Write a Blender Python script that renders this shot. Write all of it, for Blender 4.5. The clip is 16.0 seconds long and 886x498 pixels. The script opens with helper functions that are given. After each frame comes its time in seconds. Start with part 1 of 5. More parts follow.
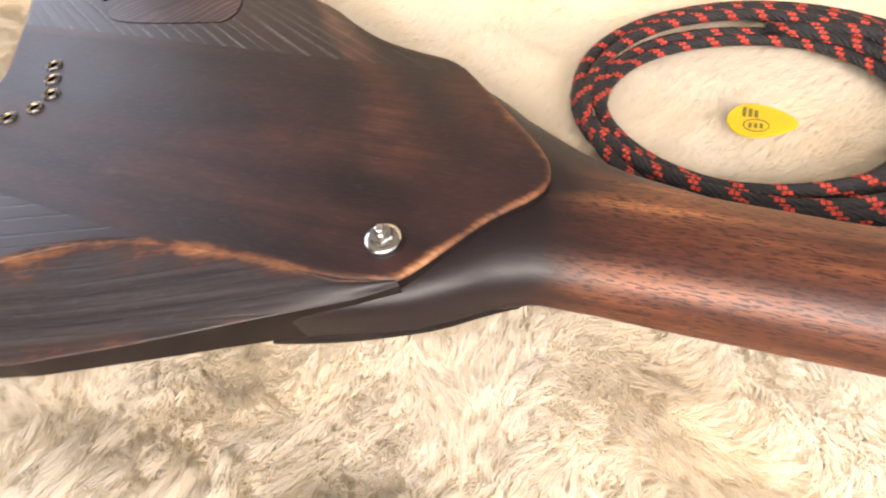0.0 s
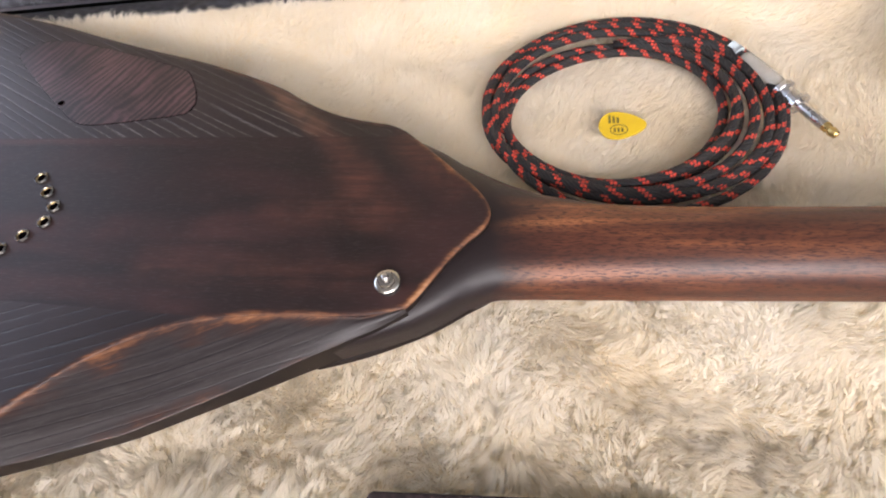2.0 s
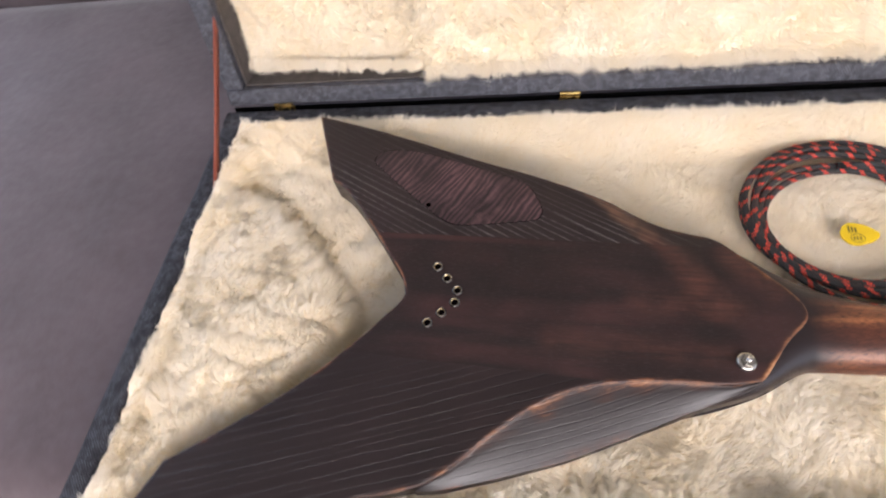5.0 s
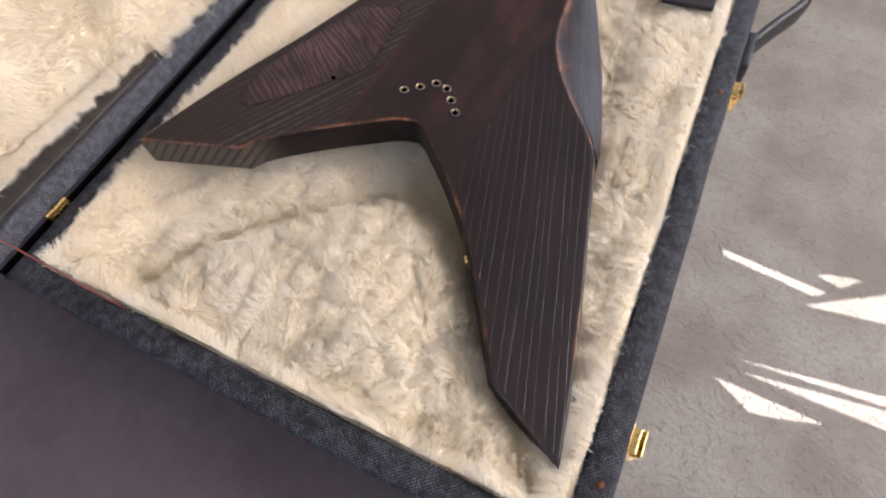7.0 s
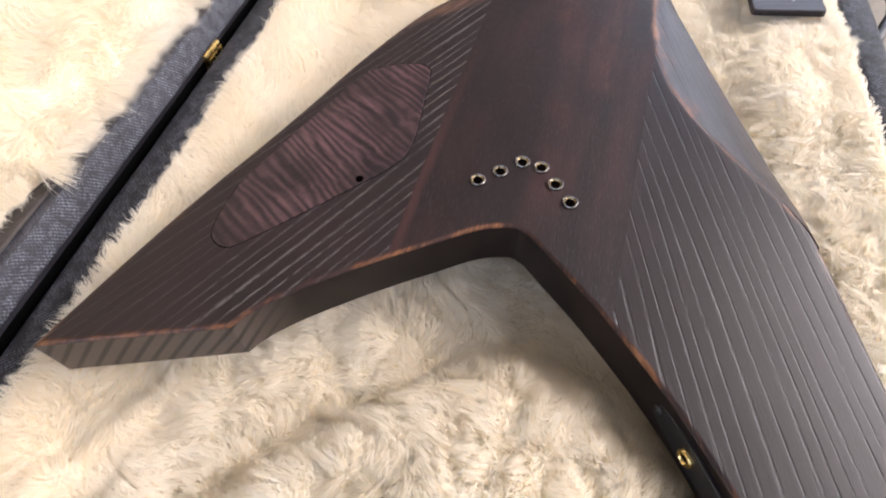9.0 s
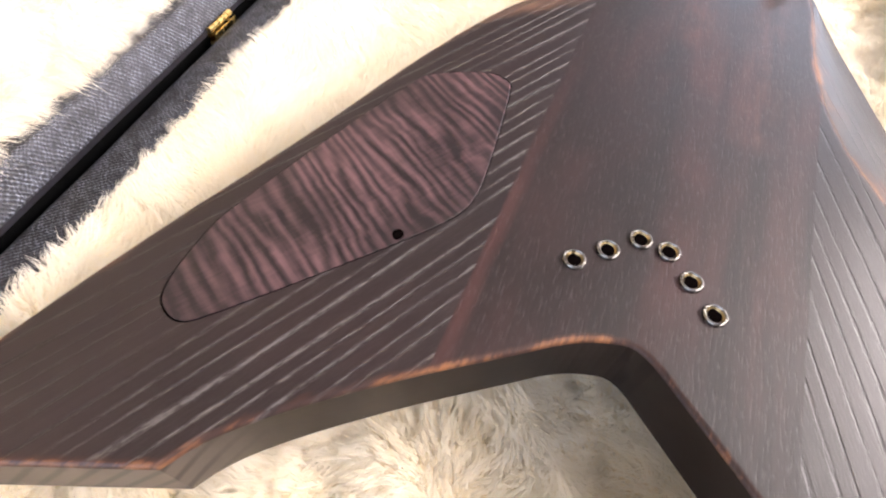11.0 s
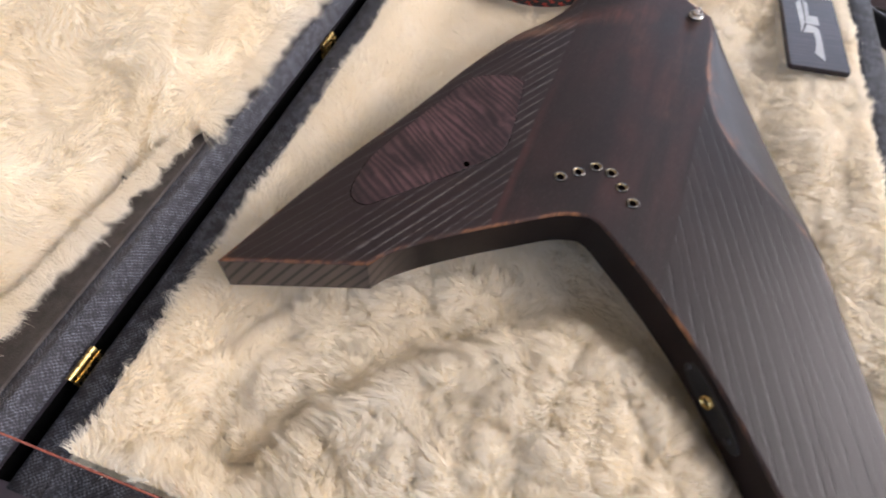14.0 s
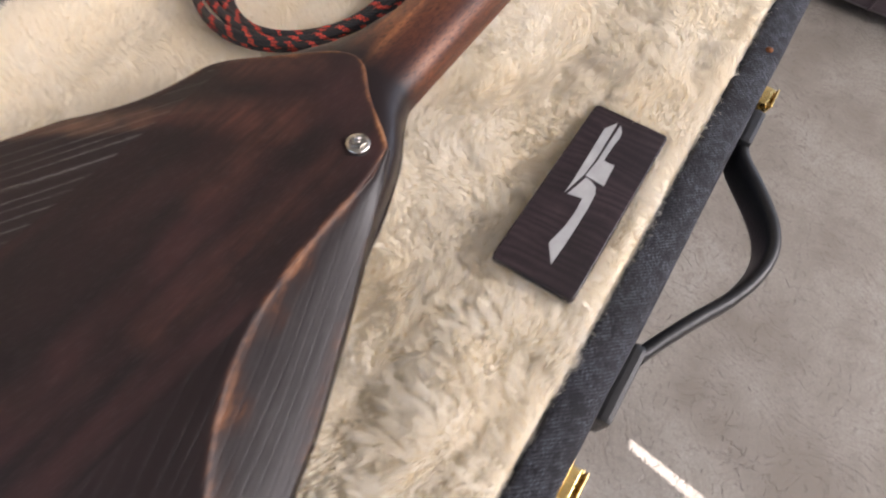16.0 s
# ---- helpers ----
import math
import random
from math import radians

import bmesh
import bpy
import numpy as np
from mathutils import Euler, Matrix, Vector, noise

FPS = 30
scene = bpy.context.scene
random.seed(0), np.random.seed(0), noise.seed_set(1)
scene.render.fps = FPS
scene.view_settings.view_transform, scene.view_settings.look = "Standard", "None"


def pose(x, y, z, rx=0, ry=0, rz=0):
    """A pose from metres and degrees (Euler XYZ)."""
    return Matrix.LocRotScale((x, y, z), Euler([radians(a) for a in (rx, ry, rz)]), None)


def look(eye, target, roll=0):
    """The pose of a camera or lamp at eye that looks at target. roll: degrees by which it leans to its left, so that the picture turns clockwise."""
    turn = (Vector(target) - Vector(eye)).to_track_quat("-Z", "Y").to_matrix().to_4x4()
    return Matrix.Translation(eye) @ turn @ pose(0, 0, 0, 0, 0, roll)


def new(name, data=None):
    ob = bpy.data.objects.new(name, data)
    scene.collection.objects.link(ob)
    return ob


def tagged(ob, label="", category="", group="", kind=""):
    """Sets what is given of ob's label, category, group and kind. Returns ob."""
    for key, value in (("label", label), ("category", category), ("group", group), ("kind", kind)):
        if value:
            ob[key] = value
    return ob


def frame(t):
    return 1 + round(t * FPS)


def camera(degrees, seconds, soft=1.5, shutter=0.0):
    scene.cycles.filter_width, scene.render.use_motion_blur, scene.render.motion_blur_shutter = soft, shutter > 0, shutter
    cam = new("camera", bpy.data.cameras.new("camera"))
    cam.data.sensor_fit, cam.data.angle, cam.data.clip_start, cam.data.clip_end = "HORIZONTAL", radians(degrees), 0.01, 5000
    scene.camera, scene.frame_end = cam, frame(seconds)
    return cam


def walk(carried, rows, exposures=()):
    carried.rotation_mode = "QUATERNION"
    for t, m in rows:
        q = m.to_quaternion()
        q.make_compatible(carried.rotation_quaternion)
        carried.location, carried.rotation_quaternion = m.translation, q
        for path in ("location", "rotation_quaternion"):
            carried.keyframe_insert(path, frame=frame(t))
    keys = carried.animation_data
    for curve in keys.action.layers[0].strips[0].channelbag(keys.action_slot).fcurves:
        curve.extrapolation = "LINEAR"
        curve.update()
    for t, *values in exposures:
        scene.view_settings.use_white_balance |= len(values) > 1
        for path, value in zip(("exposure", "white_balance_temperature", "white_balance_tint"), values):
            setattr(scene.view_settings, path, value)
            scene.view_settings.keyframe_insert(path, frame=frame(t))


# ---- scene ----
cam = camera(79.12, 16.0, soft=2.0, shutter=0.25)
PATH = [
    (0, 0.3105, -0.1543, 0.1385, 39.40, 7.42, 18.50),
    (0.1, 0.3111, -0.1504, 0.1357, 39.30, 7.60, 16.04),
    (0.2, 0.3109, -0.1434, 0.1326, 38.90, 7.85, 13.77),
    (0.3, 0.3098, -0.1372, 0.1303, 38.30, 8.25, 11.70),
    (0.5, 0.3110, -0.1305, 0.1245, 38.90, 10.20, 8.40),
    (1, 0.3044, -0.1165, 0.1219, 36.88, 10.09, 3.07),
    (1.5, 0.299, -0.1393, 0.1726, 34.86, 8.24, 3.09),
    (2, 0.3007, -0.1784, 0.226, 33, 7.59, 3.62),
    (2.5, 0.3153, -0.1953, 0.2781, 34.83, 7.75, 4.59),
    (3, 0.3245, -0.2292, 0.336, 34.62, 6.77, 7.45),
    (3.3, 0.3230, -0.2449, 0.3690, 34.30, 6.35, 10.75),
    (3.5, 0.3108, -0.2511, 0.3895, 34.74, 6.28, 14.4),
    (3.8, 0.2685, -0.2803, 0.4094, 35.45, 7.2, 18.26),
    (4, 0.2461, -0.2542, 0.4077, 35.33, 5.35, 24.51),
    (4.2, 0.2172, -0.2489, 0.3926, 35.63, 5.16, 24.76),
    (6.3, -0.1622, -0.1423, 0.3885, 26.74, 7.01, -52.09),
    (6.5, -0.196, -0.1436, 0.3867, 26.81, 6.13, -56.38),
    (7, -0.2794, -0.1836, 0.3426, 28.42, 5.25, -64.16),
    (7.5, -0.3055, -0.1442, 0.3003, 29.88, 4.94, -75.14),
    (8, -0.2565, -0.0723, 0.2858, 31.94, 5.04, -73.95),
    (8.5, -0.2225, -0.0214, 0.2528, 34.32, 5.16, -75.78),
    (8.7, -0.2098, -0.0198, 0.2415, 34.27, 5.2, -76.64),
    (10.8, -0.1161, 0.0198, 0.1617, 35.74, 0.13, -72.49),
    (11, -0.117, 0.0313, 0.1649, 35.29, 0.75, -70.41),
    (11.5, -0.1308, 0.0578, 0.1807, 35.69, 0.55, -69.02),
    (12, -0.1379, 0.0858, 0.1852, 35.19, 0.65, -68.33),
    (12.5, -0.1657, 0.0913, 0.195, 34.78, 0.86, -68.21),
    (13, -0.2041, 0.0903, 0.2123, 34.78, 1.16, -68.67),
    (13.5, -0.2436, 0.071, 0.2376, 34.81, 1.29, -70.12),
    (14, -0.2593, 0.019, 0.2795, 34.35, 0.49, -71.2),
    (14.5, -0.2259, -0.1117, 0.3252, 32.9, 1.87, -66.01),
    (15, -0.1486, -0.1784, 0.329, 31.99, 2.93, -60.98),
    (15.5, -0.0259, -0.177, 0.3001, 29.24, 2.35, -61.07),
    (16, 0.1111, -0.1886, 0.2421, 25.29, -0.33, -55.98),
]
EXPOSURE = [(t, e, k, 20) for t, e, k in (
    (0, 2.50, 7000), (0.5, 2.60, 7150), (1.0, 2.70, 7200), (1.5, 2.66, 7100), (2.0, 2.08, 6350), (2.5, 2.14, 6100), (3.0, 2.25, 6150), (4.2, 2.18, 6350), (6.3, 2.02, 6300), (7.0, 1.95, 6250),
    (7.5, 1.46, 6350), (8.0, 1.58, 6350), (8.7, 2.15, 6300), (11.0, 3.10, 6600), (12.5, 2.29, 6400), (13.0, 2.20, 6380), (13.5, 2.05, 6350), (14.5, 2.0, 6300), (15.0, 2.42, 6350), (15.5, 2.05, 6350), (16.0, 1.88, 6350))]
walk(cam, [(r[0], pose(*r[1:])) for r in PATH], EXPOSURE)

# ---------------------------------------------------------------- light
world = bpy.data.worlds.new("sky")
scene.world = world
world.use_nodes = True
wn = world.node_tree.nodes
sky = wn.new("ShaderNodeTexSky")
sky.sky_type, sky.sun_disc = "NISHITA", False
sky.sun_elevation, sky.sun_rotation = radians(40), radians(180)
wn["Background"].inputs["Strength"].default_value = 0.09
world.node_tree.links.new(sky.outputs[0], wn["Background"].inputs["Color"])

SUN_DIR = Vector((0.10, 0.76, -0.64)).normalized()   # the way the sunlight travels
sun = new("sun", bpy.data.lights.new("sun", "SUN"))
sun.data.energy, sun.data.angle, sun.data.color = 5.0, radians(0.12), (1.0, 0.95, 0.87)
sun.matrix_basis = look((0, -4, 3), Vector((0, -4, 3)) + SUN_DIR)


def area(name, eye, target, sx, sy, power, color):
    ob = new(name, bpy.data.lights.new(name, "AREA"))
    ob.data.shape, ob.data.size, ob.data.size_y = "RECTANGLE", sx, sy
    ob.data.energy, ob.data.color = power, color
    ob.matrix_basis = look(eye, target)
    return ob


area("window_daylight", (0.60, -2.28, 1.28), (0.1, 0, 0.1), 2.9, 1.1, 45, (1.0, 0.975, 0.93))
area("side_window_daylight", (-2.40, 0.70, 1.08), (0, 0.2, 0.2), 2.5, 1.4, 6.0, (0.84, 0.92, 1.0))
area("east_window_daylight", (3.10, -1.15, 0.86), (0, 0, 0.1), 1.7, 0.95, 3.5, (0.82, 0.91, 1.0))

# ---------------------------------------------------------------- materials


class Nodes:
    """A small hand for node trees."""

    def __init__(self, name):
        self.mat = bpy.data.materials.new(name)
        self.mat.use_nodes = True
        self.t = self.mat.node_tree
        self.bsdf = self.t.nodes["Principled BSDF"]
        self.out = self.t.nodes["Material Output"]

    def n(self, kind, **sockets):
        node = self.t.nodes.new("ShaderNode" + kind)
        for key, value in sockets.items():
            self.put(node, key.replace("_", " "), value)
        return node

    def put(self, node, key, value):
        sock = node.inputs[int(key)] if key.isdigit() else node.inputs[key]
        if isinstance(value, bpy.types.NodeSocket):
            self.t.links.new(value, sock)
        else:
            sock.default_value = value

    def coords(self, turn=0.0, scale=(1, 1, 1), shift=(0, 0, 0)):
        tc = self.t.nodes.new("ShaderNodeTexCoord")
        mp = self.n("Mapping")
        mp.vector_type = "TEXTURE"
        mp.inputs["Rotation"].default_value = (0, 0, radians(turn))
        mp.inputs["Location"].default_value = shift
        mp2 = self.n("Mapping")
        mp2.inputs["Scale"].default_value = scale
        self.t.links.new(tc.outputs["Object"], mp.inputs["Vector"])
        self.t.links.new(mp.outputs[0], mp2.inputs["Vector"])
        return mp2.outputs[0]

    def noise(self, vec, scale, detail=3.0, rough=0.55, dist=0.0):
        node = self.n("TexNoise", Vector=vec, Scale=scale, Detail=detail, Roughness=rough, Distortion=dist)
        return node.outputs["Fac"]

    def ramp(self, fac, *stops):
        node = self.n("ValToRGB", Fac=fac)
        cr = node.color_ramp
        while len(cr.elements) < len(stops):
            cr.elements.new(0.5)
        for el, (pos, col) in zip(cr.elements, stops):
            el.position = pos
            el.color = (*col, 1) if len(col) == 3 else col
        return node.outputs[0]

    def val(self, fac, lo, hi, a=0.0, b=1.0):
        node = self.n("MapRange", Value=fac)
        for k, v in (("From Min", lo), ("From Max", hi), ("To Min", a), ("To Max", b)):
            node.inputs[k].default_value = v
        return node.outputs[0]

    def mix(self, fac, a, b, mode="MIX"):
        node = self.t.nodes.new("ShaderNodeMix")
        node.data_type, node.blend_type = "RGBA", mode
        for key, value in ((0, fac), (6, a), (7, b)):
            if isinstance(value, bpy.types.NodeSocket):
                self.t.links.new(value, node.inputs[key])
            else:
                node.inputs[key].default_value = (*value, 1) if isinstance(value, tuple) and len(value) == 3 else value
        return node.outputs[2]

    def math(self, op, a, b=0.0):
        node = self.n("Math")
        node.operation = op
        self.put(node, "0", a)
        self.put(node, "1", b)
        return node.outputs[0]

    def bump(self, height, distance, strength=1.0, normal=None):
        node = self.n("Bump", Height=height, Distance=distance, Strength=strength)
        if normal is not None:
            self.put(node, "Normal", normal)
        return node.outputs[0]

    def worn(self, col, turn=0.0):
        """Stain rubbed through near the edges: the mesh's wear value says how far, grain breaks it up."""
        at = self.t.nodes.new("ShaderNodeAttribute")
        at.attribute_name = "wear"
        wear = at.outputs["Fac"]
        patch = self.noise(self.coords(), 34.0, 3)
        grit = self.noise(self.coords(turn, (60, 420, 200)), 1.0, 4, 0.7)
        f = self.math("ADD", wear, self.val(patch, 0.3, 0.7, -0.42, 0.30))
        f = self.math("ADD", f, self.val(grit, 0.3, 0.7, -0.22, 0.22))
        f = self.math("MULTIPLY", f, self.val(wear, 0.02, 0.16))
        col = self.mix(self.val(f, 0.10, 0.55, 0.0, 0.75), col, (0.048, 0.020, 0.013))
        col = self.mix(self.val(f, 0.45, 0.85, 0.0, 0.9), col, (0.20, 0.082, 0.034))
        return self.mix(self.val(f, 0.82, 1.15, 0.0, 0.85), col, (0.40, 0.21, 0.105))

    def rubbed(self, col, runs, turn=0.0):
        """Soft streaks of a brighter tone in the stain: (ax, ay, bx, by, half width, amount, colour)."""
        grain = self.noise(self.coords(turn, (22, 240, 60)), 1.0, 4, 0.65)
        rag = self.noise(self.coords(turn, (60, 60, 60)), 1.0, 3)
        for ax, ay, bx, by, wide, amount, tone in runs:
            ln = math.hypot(bx - ax, by - ay)
            mp = self.n("Mapping")
            mp.vector_type = "TEXTURE"
            mp.inputs["Location"].default_value = (ax, ay, 0)
            mp.inputs["Rotation"].default_value = (0, 0, math.atan2(by - ay, bx - ax))
            self.t.links.new(self.coords(), mp.inputs["Vector"])
            q = self.n("SeparateXYZ", Vector=mp.outputs[0])
            over = self.math("MAXIMUM", self.math("SUBTRACT", q.outputs[0], ln), self.math("MULTIPLY", q.outputs[0], -1.0))
            over = self.math("MAXIMUM", over, 0.0)
            d = self.math("SQRT", self.math("ADD", self.math("POWER", over, 2.0), self.math("POWER", q.outputs[1], 2.0)))
            spot = self.math("MULTIPLY", self.val(d, wide * 0.15, wide, 1.0, 0.0), self.val(grain, 0.36, 0.62, 0.25, 1.0))
            spot = self.math("MULTIPLY", spot, self.val(rag, 0.30, 0.55, 0.3, 1.0))
            col = self.mix(self.math("MULTIPLY", spot, amount), col, tone)
        return col

    def facet(self, depth):
        """Height of the soft cut on the upper shoulder, in metres."""
        mp = self.n("Mapping")
        mp.vector_type = "TEXTURE"
        mp.inputs["Location"].default_value = (0.130, 0.108, 0)
        mp.inputs["Rotation"].default_value = (0, 0, math.atan2(-0.057, 0.066))
        self.t.links.new(self.coords(), mp.inputs["Vector"])
        q = self.n("SeparateXYZ", Vector=mp.outputs[0])
        out = self.math("MAXIMUM", q.outputs[1], 0.0)
        fade = self.math("MULTIPLY", self.val(q.outputs[0], -0.02, 0.02), self.val(q.outputs[0], 0.07, 0.13, 1.0, 0.0))
        return self.math("MULTIPLY", self.math("MULTIPLY", out, fade), -depth)

    def done(self, color=None, rough=0.5, metal=0.0, normal=None, **more):
        b = self.bsdf
        for key, value in (("Base Color", color), ("Roughness", rough), ("Metallic", metal), ("Normal", normal)):
            if value is None:
                continue
            if isinstance(value, tuple) and len(value) == 3:
                value = (*value, 1)
            self.put(b, key, value)
        for key, value in more.items():
            self.put(b, key.replace("_", " "), value)
        return self.mat


def wing_wood(name, turn, freq, pale, deep, near_joint):
    """Dark stained, brushed ash: open grain lines along one way, their glint painted in near the joint."""
    m = Nodes(name)
    v = m.coords(turn)
    wob = m.noise(m.coords(turn, (2, 34, 4)), 1.0, 2)
    y = m.math("ADD", m.n("SeparateXYZ", Vector=v).outputs[1], m.val(wob, 0.3, 0.7, -0.0036, 0.0036))
    lines = m.n("TexWave", Scale=freq, Distortion=0.0, Vector=m.n("CombineXYZ", X=y).outputs[0]).outputs["Fac"]
    fine = m.noise(m.coords(turn, (8, 900, 5)), 1.0, 3, 0.7)
    grit = m.noise(m.coords(turn, (170, 900, 170)), 1.0, 3, 0.75)
    broken = m.val(m.noise(m.coords(turn, (16, 60, 10)), 2.0, 2), 0.34, 0.58, 0.1, 1.0)
    groove = m.math("MULTIPLY", m.val(lines, 0.90, 1.0), broken)
    groove = m.math("MULTIPLY", groove, m.val(grit, 0.34, 0.52, 0.35, 1.0))
    pores = m.val(m.noise(m.coords(turn, (240, 1500, 260)), 1.0, 2), 0.50, 0.64, 0.0, 1.0)
    belt = m.val(lines, 0.45, 1.0, 0.25, 1.0)
    pores = m.math("MULTIPLY", pores, belt)
    big = m.noise(v, 9.0, 3)
    col = m.ramp(big, (0.25, (0.0085, 0.0050, 0.0050)), (0.55, (0.0138, 0.0080, 0.0080)), (0.8, (0.0225, 0.0120, 0.0118)))
    col = m.mix(m.val(fine, 0.4, 0.75, 0.0, 0.45), col, (0.026, 0.0165, 0.0165))
    xyz = m.n("SeparateXYZ", Vector=m.coords())
    if near_joint:
        k = m.math("ADD", xyz.outputs[1], m.math("MULTIPLY", xyz.outputs[0], 0.17))
        zone = m.val(m.math("ADD", k, m.val(big, 0.3, 0.7, -0.010, 0.010)), 0.094, 0.126, 1.0, 0.16)
    else:
        zone = m.val(xyz.outputs[0], 0.035, 0.095, 1.0, 0.08)
    # pale lines: light caught on groove edges, put into the colour
    glint = m.math("MULTIPLY", m.val(lines, 0.86, 0.98), m.val(grit, 0.40, 0.56, 0.0, 1.0))
    glint = m.math("MULTIPLY", m.math("MULTIPLY", glint, zone), m.val(m.noise(m.coords(turn, (9, 45, 7)), 1.0, 2), 0.36, 0.54, 0.1, 1.0))
    # pores lightened as well, for their glint
    speck = m.math("MULTIPLY", m.math("MULTIPLY", pores, zone), 0.16 if near_joint else 0.07)
    col = m.mix(speck, col, (0.11, 0.098, 0.096))
    col = m.mix(m.math("MULTIPLY", groove, 0.7), col, (0.0045, 0.003, 0.003))
    col = m.mix(m.math("MULTIPLY", glint, pale), col, (0.19, 0.17, 0.165))
    if near_joint:
        col = m.rubbed(col, SHOULDER_STREAKS, turn)
    col = m.worn(col, turn)
    h = m.math("SUBTRACT", m.math("MULTIPLY", fine, 0.2), groove)
    h = m.math("SUBTRACT", h, m.math("MULTIPLY", pores, 0.3))
    nrm = m.bump(h, deep, 0.8)
    if near_joint:
        nrm = m.bump(m.facet(0.16), 1.0, 1.0, nrm)
    return m.done(col, m.val(fine, 0.3, 0.7, 0.33, 0.46), 0, nrm, Specular_IOR_Level=0.36)


def bevel_wood():
    """Smoothly cut, satin stained ash with lengthwise grain, its base lightened to stand in for sheen."""
    m = Nodes("bevel_wood")
    turn = 24.0
    fine = m.noise(m.coords(turn, (6, 520, 60)), 1.0, 4, 0.65)
    wob = m.noise(m.coords(turn, (5, 30, 5)), 1.0, 2)
    y = m.math("ADD", m.n("SeparateXYZ", Vector=m.coords(turn)).outputs[1], m.val(wob, 0.3, 0.7, -0.0022, 0.0022))
    lines = m.n("TexWave", Scale=62.0, Distortion=0.0, Vector=m.n("CombineXYZ", X=y).outputs[0]).outputs["Fac"]
    grit = m.noise(m.coords(turn, (110, 800, 110)), 1.0, 3, 0.7)
    groove = m.math("MULTIPLY", m.val(lines, 0.0, 0.12, 1.0, 0.0), m.val(grit, 0.34, 0.52, 0.2, 1.0))
    # greys paler than the wings: reflected light put into the base colour
    col = m.mix(m.val(fine, 0.35, 0.7), (0.014, 0.0104, 0.0106), (0.040, 0.033, 0.033))
    col = m.mix(m.val(grit, 0.50, 0.72, 0.0, 0.5), col, (0.058, 0.052, 0.050))
    col = m.mix(m.math("MULTIPLY", groove, 0.50), col, (0.006, 0.0042, 0.0042))
    col = m.worn(col, turn)
    h = m.math("SUBTRACT", m.math("MULTIPLY", fine, 0.5), groove)
    return m.done(col, m.val(fine, 0.3, 0.7, 0.34, 0.46), 0, m.bump(h, 0.00014, 0.6), Specular_IOR_Level=0.40)


def centre_wood():
    """Dark satin mahogany centre with reddish streaks along the neck."""
    m = Nodes("stained_mahogany")
    v = m.coords(3.0)
    streak = m.noise(m.coords(3.0, (5, 42, 5)), 1.0, 4, 0.6)
    blot = m.noise(v, 11.0, 3)
    fine = m.noise(m.coords(3.0, (30, 900, 30)), 1.0, 3, 0.7)
    f = m.math("MULTIPLY", m.val(streak, 0.40, 0.68), m.val(blot, 0.36, 0.70, 0.0, 0.75))
    col = m.mix(f, (0.0128, 0.0080, 0.0079), (0.066, 0.0240, 0.0220))
    col = m.mix(m.val(fine, 0.45, 0.8, 0.0, 0.5), col, (0.022, 0.0135, 0.013))
    # a reddish strip along the glued joint
    xyz = m.n("SeparateXYZ", Vector=m.coords())
    off = m.math("SUBTRACT", xyz.outputs[1], m.math("ADD", m.math("MULTIPLY", xyz.outputs[0], 0.0345), 0.0545))
    off = m.math("ABSOLUTE", m.math("ADD", off, m.val(blot, 0.3, 0.7, -0.0012, 0.0012)))
    joint = m.math("MULTIPLY", m.val(off, 0.0012, 0.0042, 1.0, 0.0), m.val(xyz.outputs[0], 0.02, 0.12, 1.0, 0.0))
    col = m.mix(m.math("MULTIPLY", joint, m.val(streak, 0.3, 0.6, 0.35, 0.8)), col, (0.052, 0.0205, 0.0185))
    col = m.rubbed(col, SHOULDER_STREAKS + NOSE_STREAKS, 3.0)
    col = m.worn(col, 3.0)
    pores = m.val(m.noise(m.coords(3.0, (170, 1100, 170)), 1.0, 2), 0.54, 0.68, 0.0, 1.0)
    col = m.mix(m.math("MULTIPLY", pores, 0.10), col, (0.11, 0.09, 0.085))
    nrm = m.bump(m.math("SUBTRACT", fine, pores), 0.00008, 0.6)
    return m.done(col, m.val(blot, 0.3, 0.7, 0.40, 0.51), 0, m.bump(m.facet(0.16), 1.0, 1.0, nrm), Specular_IOR_Level=0.30)





def end_grain():
    """Greyish end grain of the wing tip with slanted growth rings."""
    m = Nodes("side_wood")
    v = m.coords()
    s = m.n("SeparateXYZ", Vector=v)
    a = m.math("ADD", m.math("MULTIPLY", s.outputs[1], 1.0), m.math("MULTIPLY", s.outputs[2], 0.75))
    a = m.math("SUBTRACT", a, m.math("MULTIPLY", s.outputs[0], 0.12))
    wave = m.n("TexWave", Scale=36.0, Distortion=0.4, Vector=m.n("CombineXYZ", X=a).outputs[0])
    tip = m.val(s.outputs[1], 0.090, 0.110)
    ring = m.math("MULTIPLY", m.val(wave.outputs["Fac"], 0.05, 0.40, 1.0, 0.0), tip)
    n = m.noise(v, 40.0, 4)
    col = m.mix(m.val(n, 0.3, 0.7), (0.008, 0.0054, 0.0048), (0.017, 0.0118, 0.0102))
    col = m.mix(tip, col, (0.085, 0.067, 0.056))
    col = m.mix(m.math("MULTIPLY", ring, 0.75), col, (0.005, 0.0032, 0.003))
    return m.done(col, 0.42, 0, m.bump(n, 0.0003, 0.5), Specular_IOR_Level=0.18)


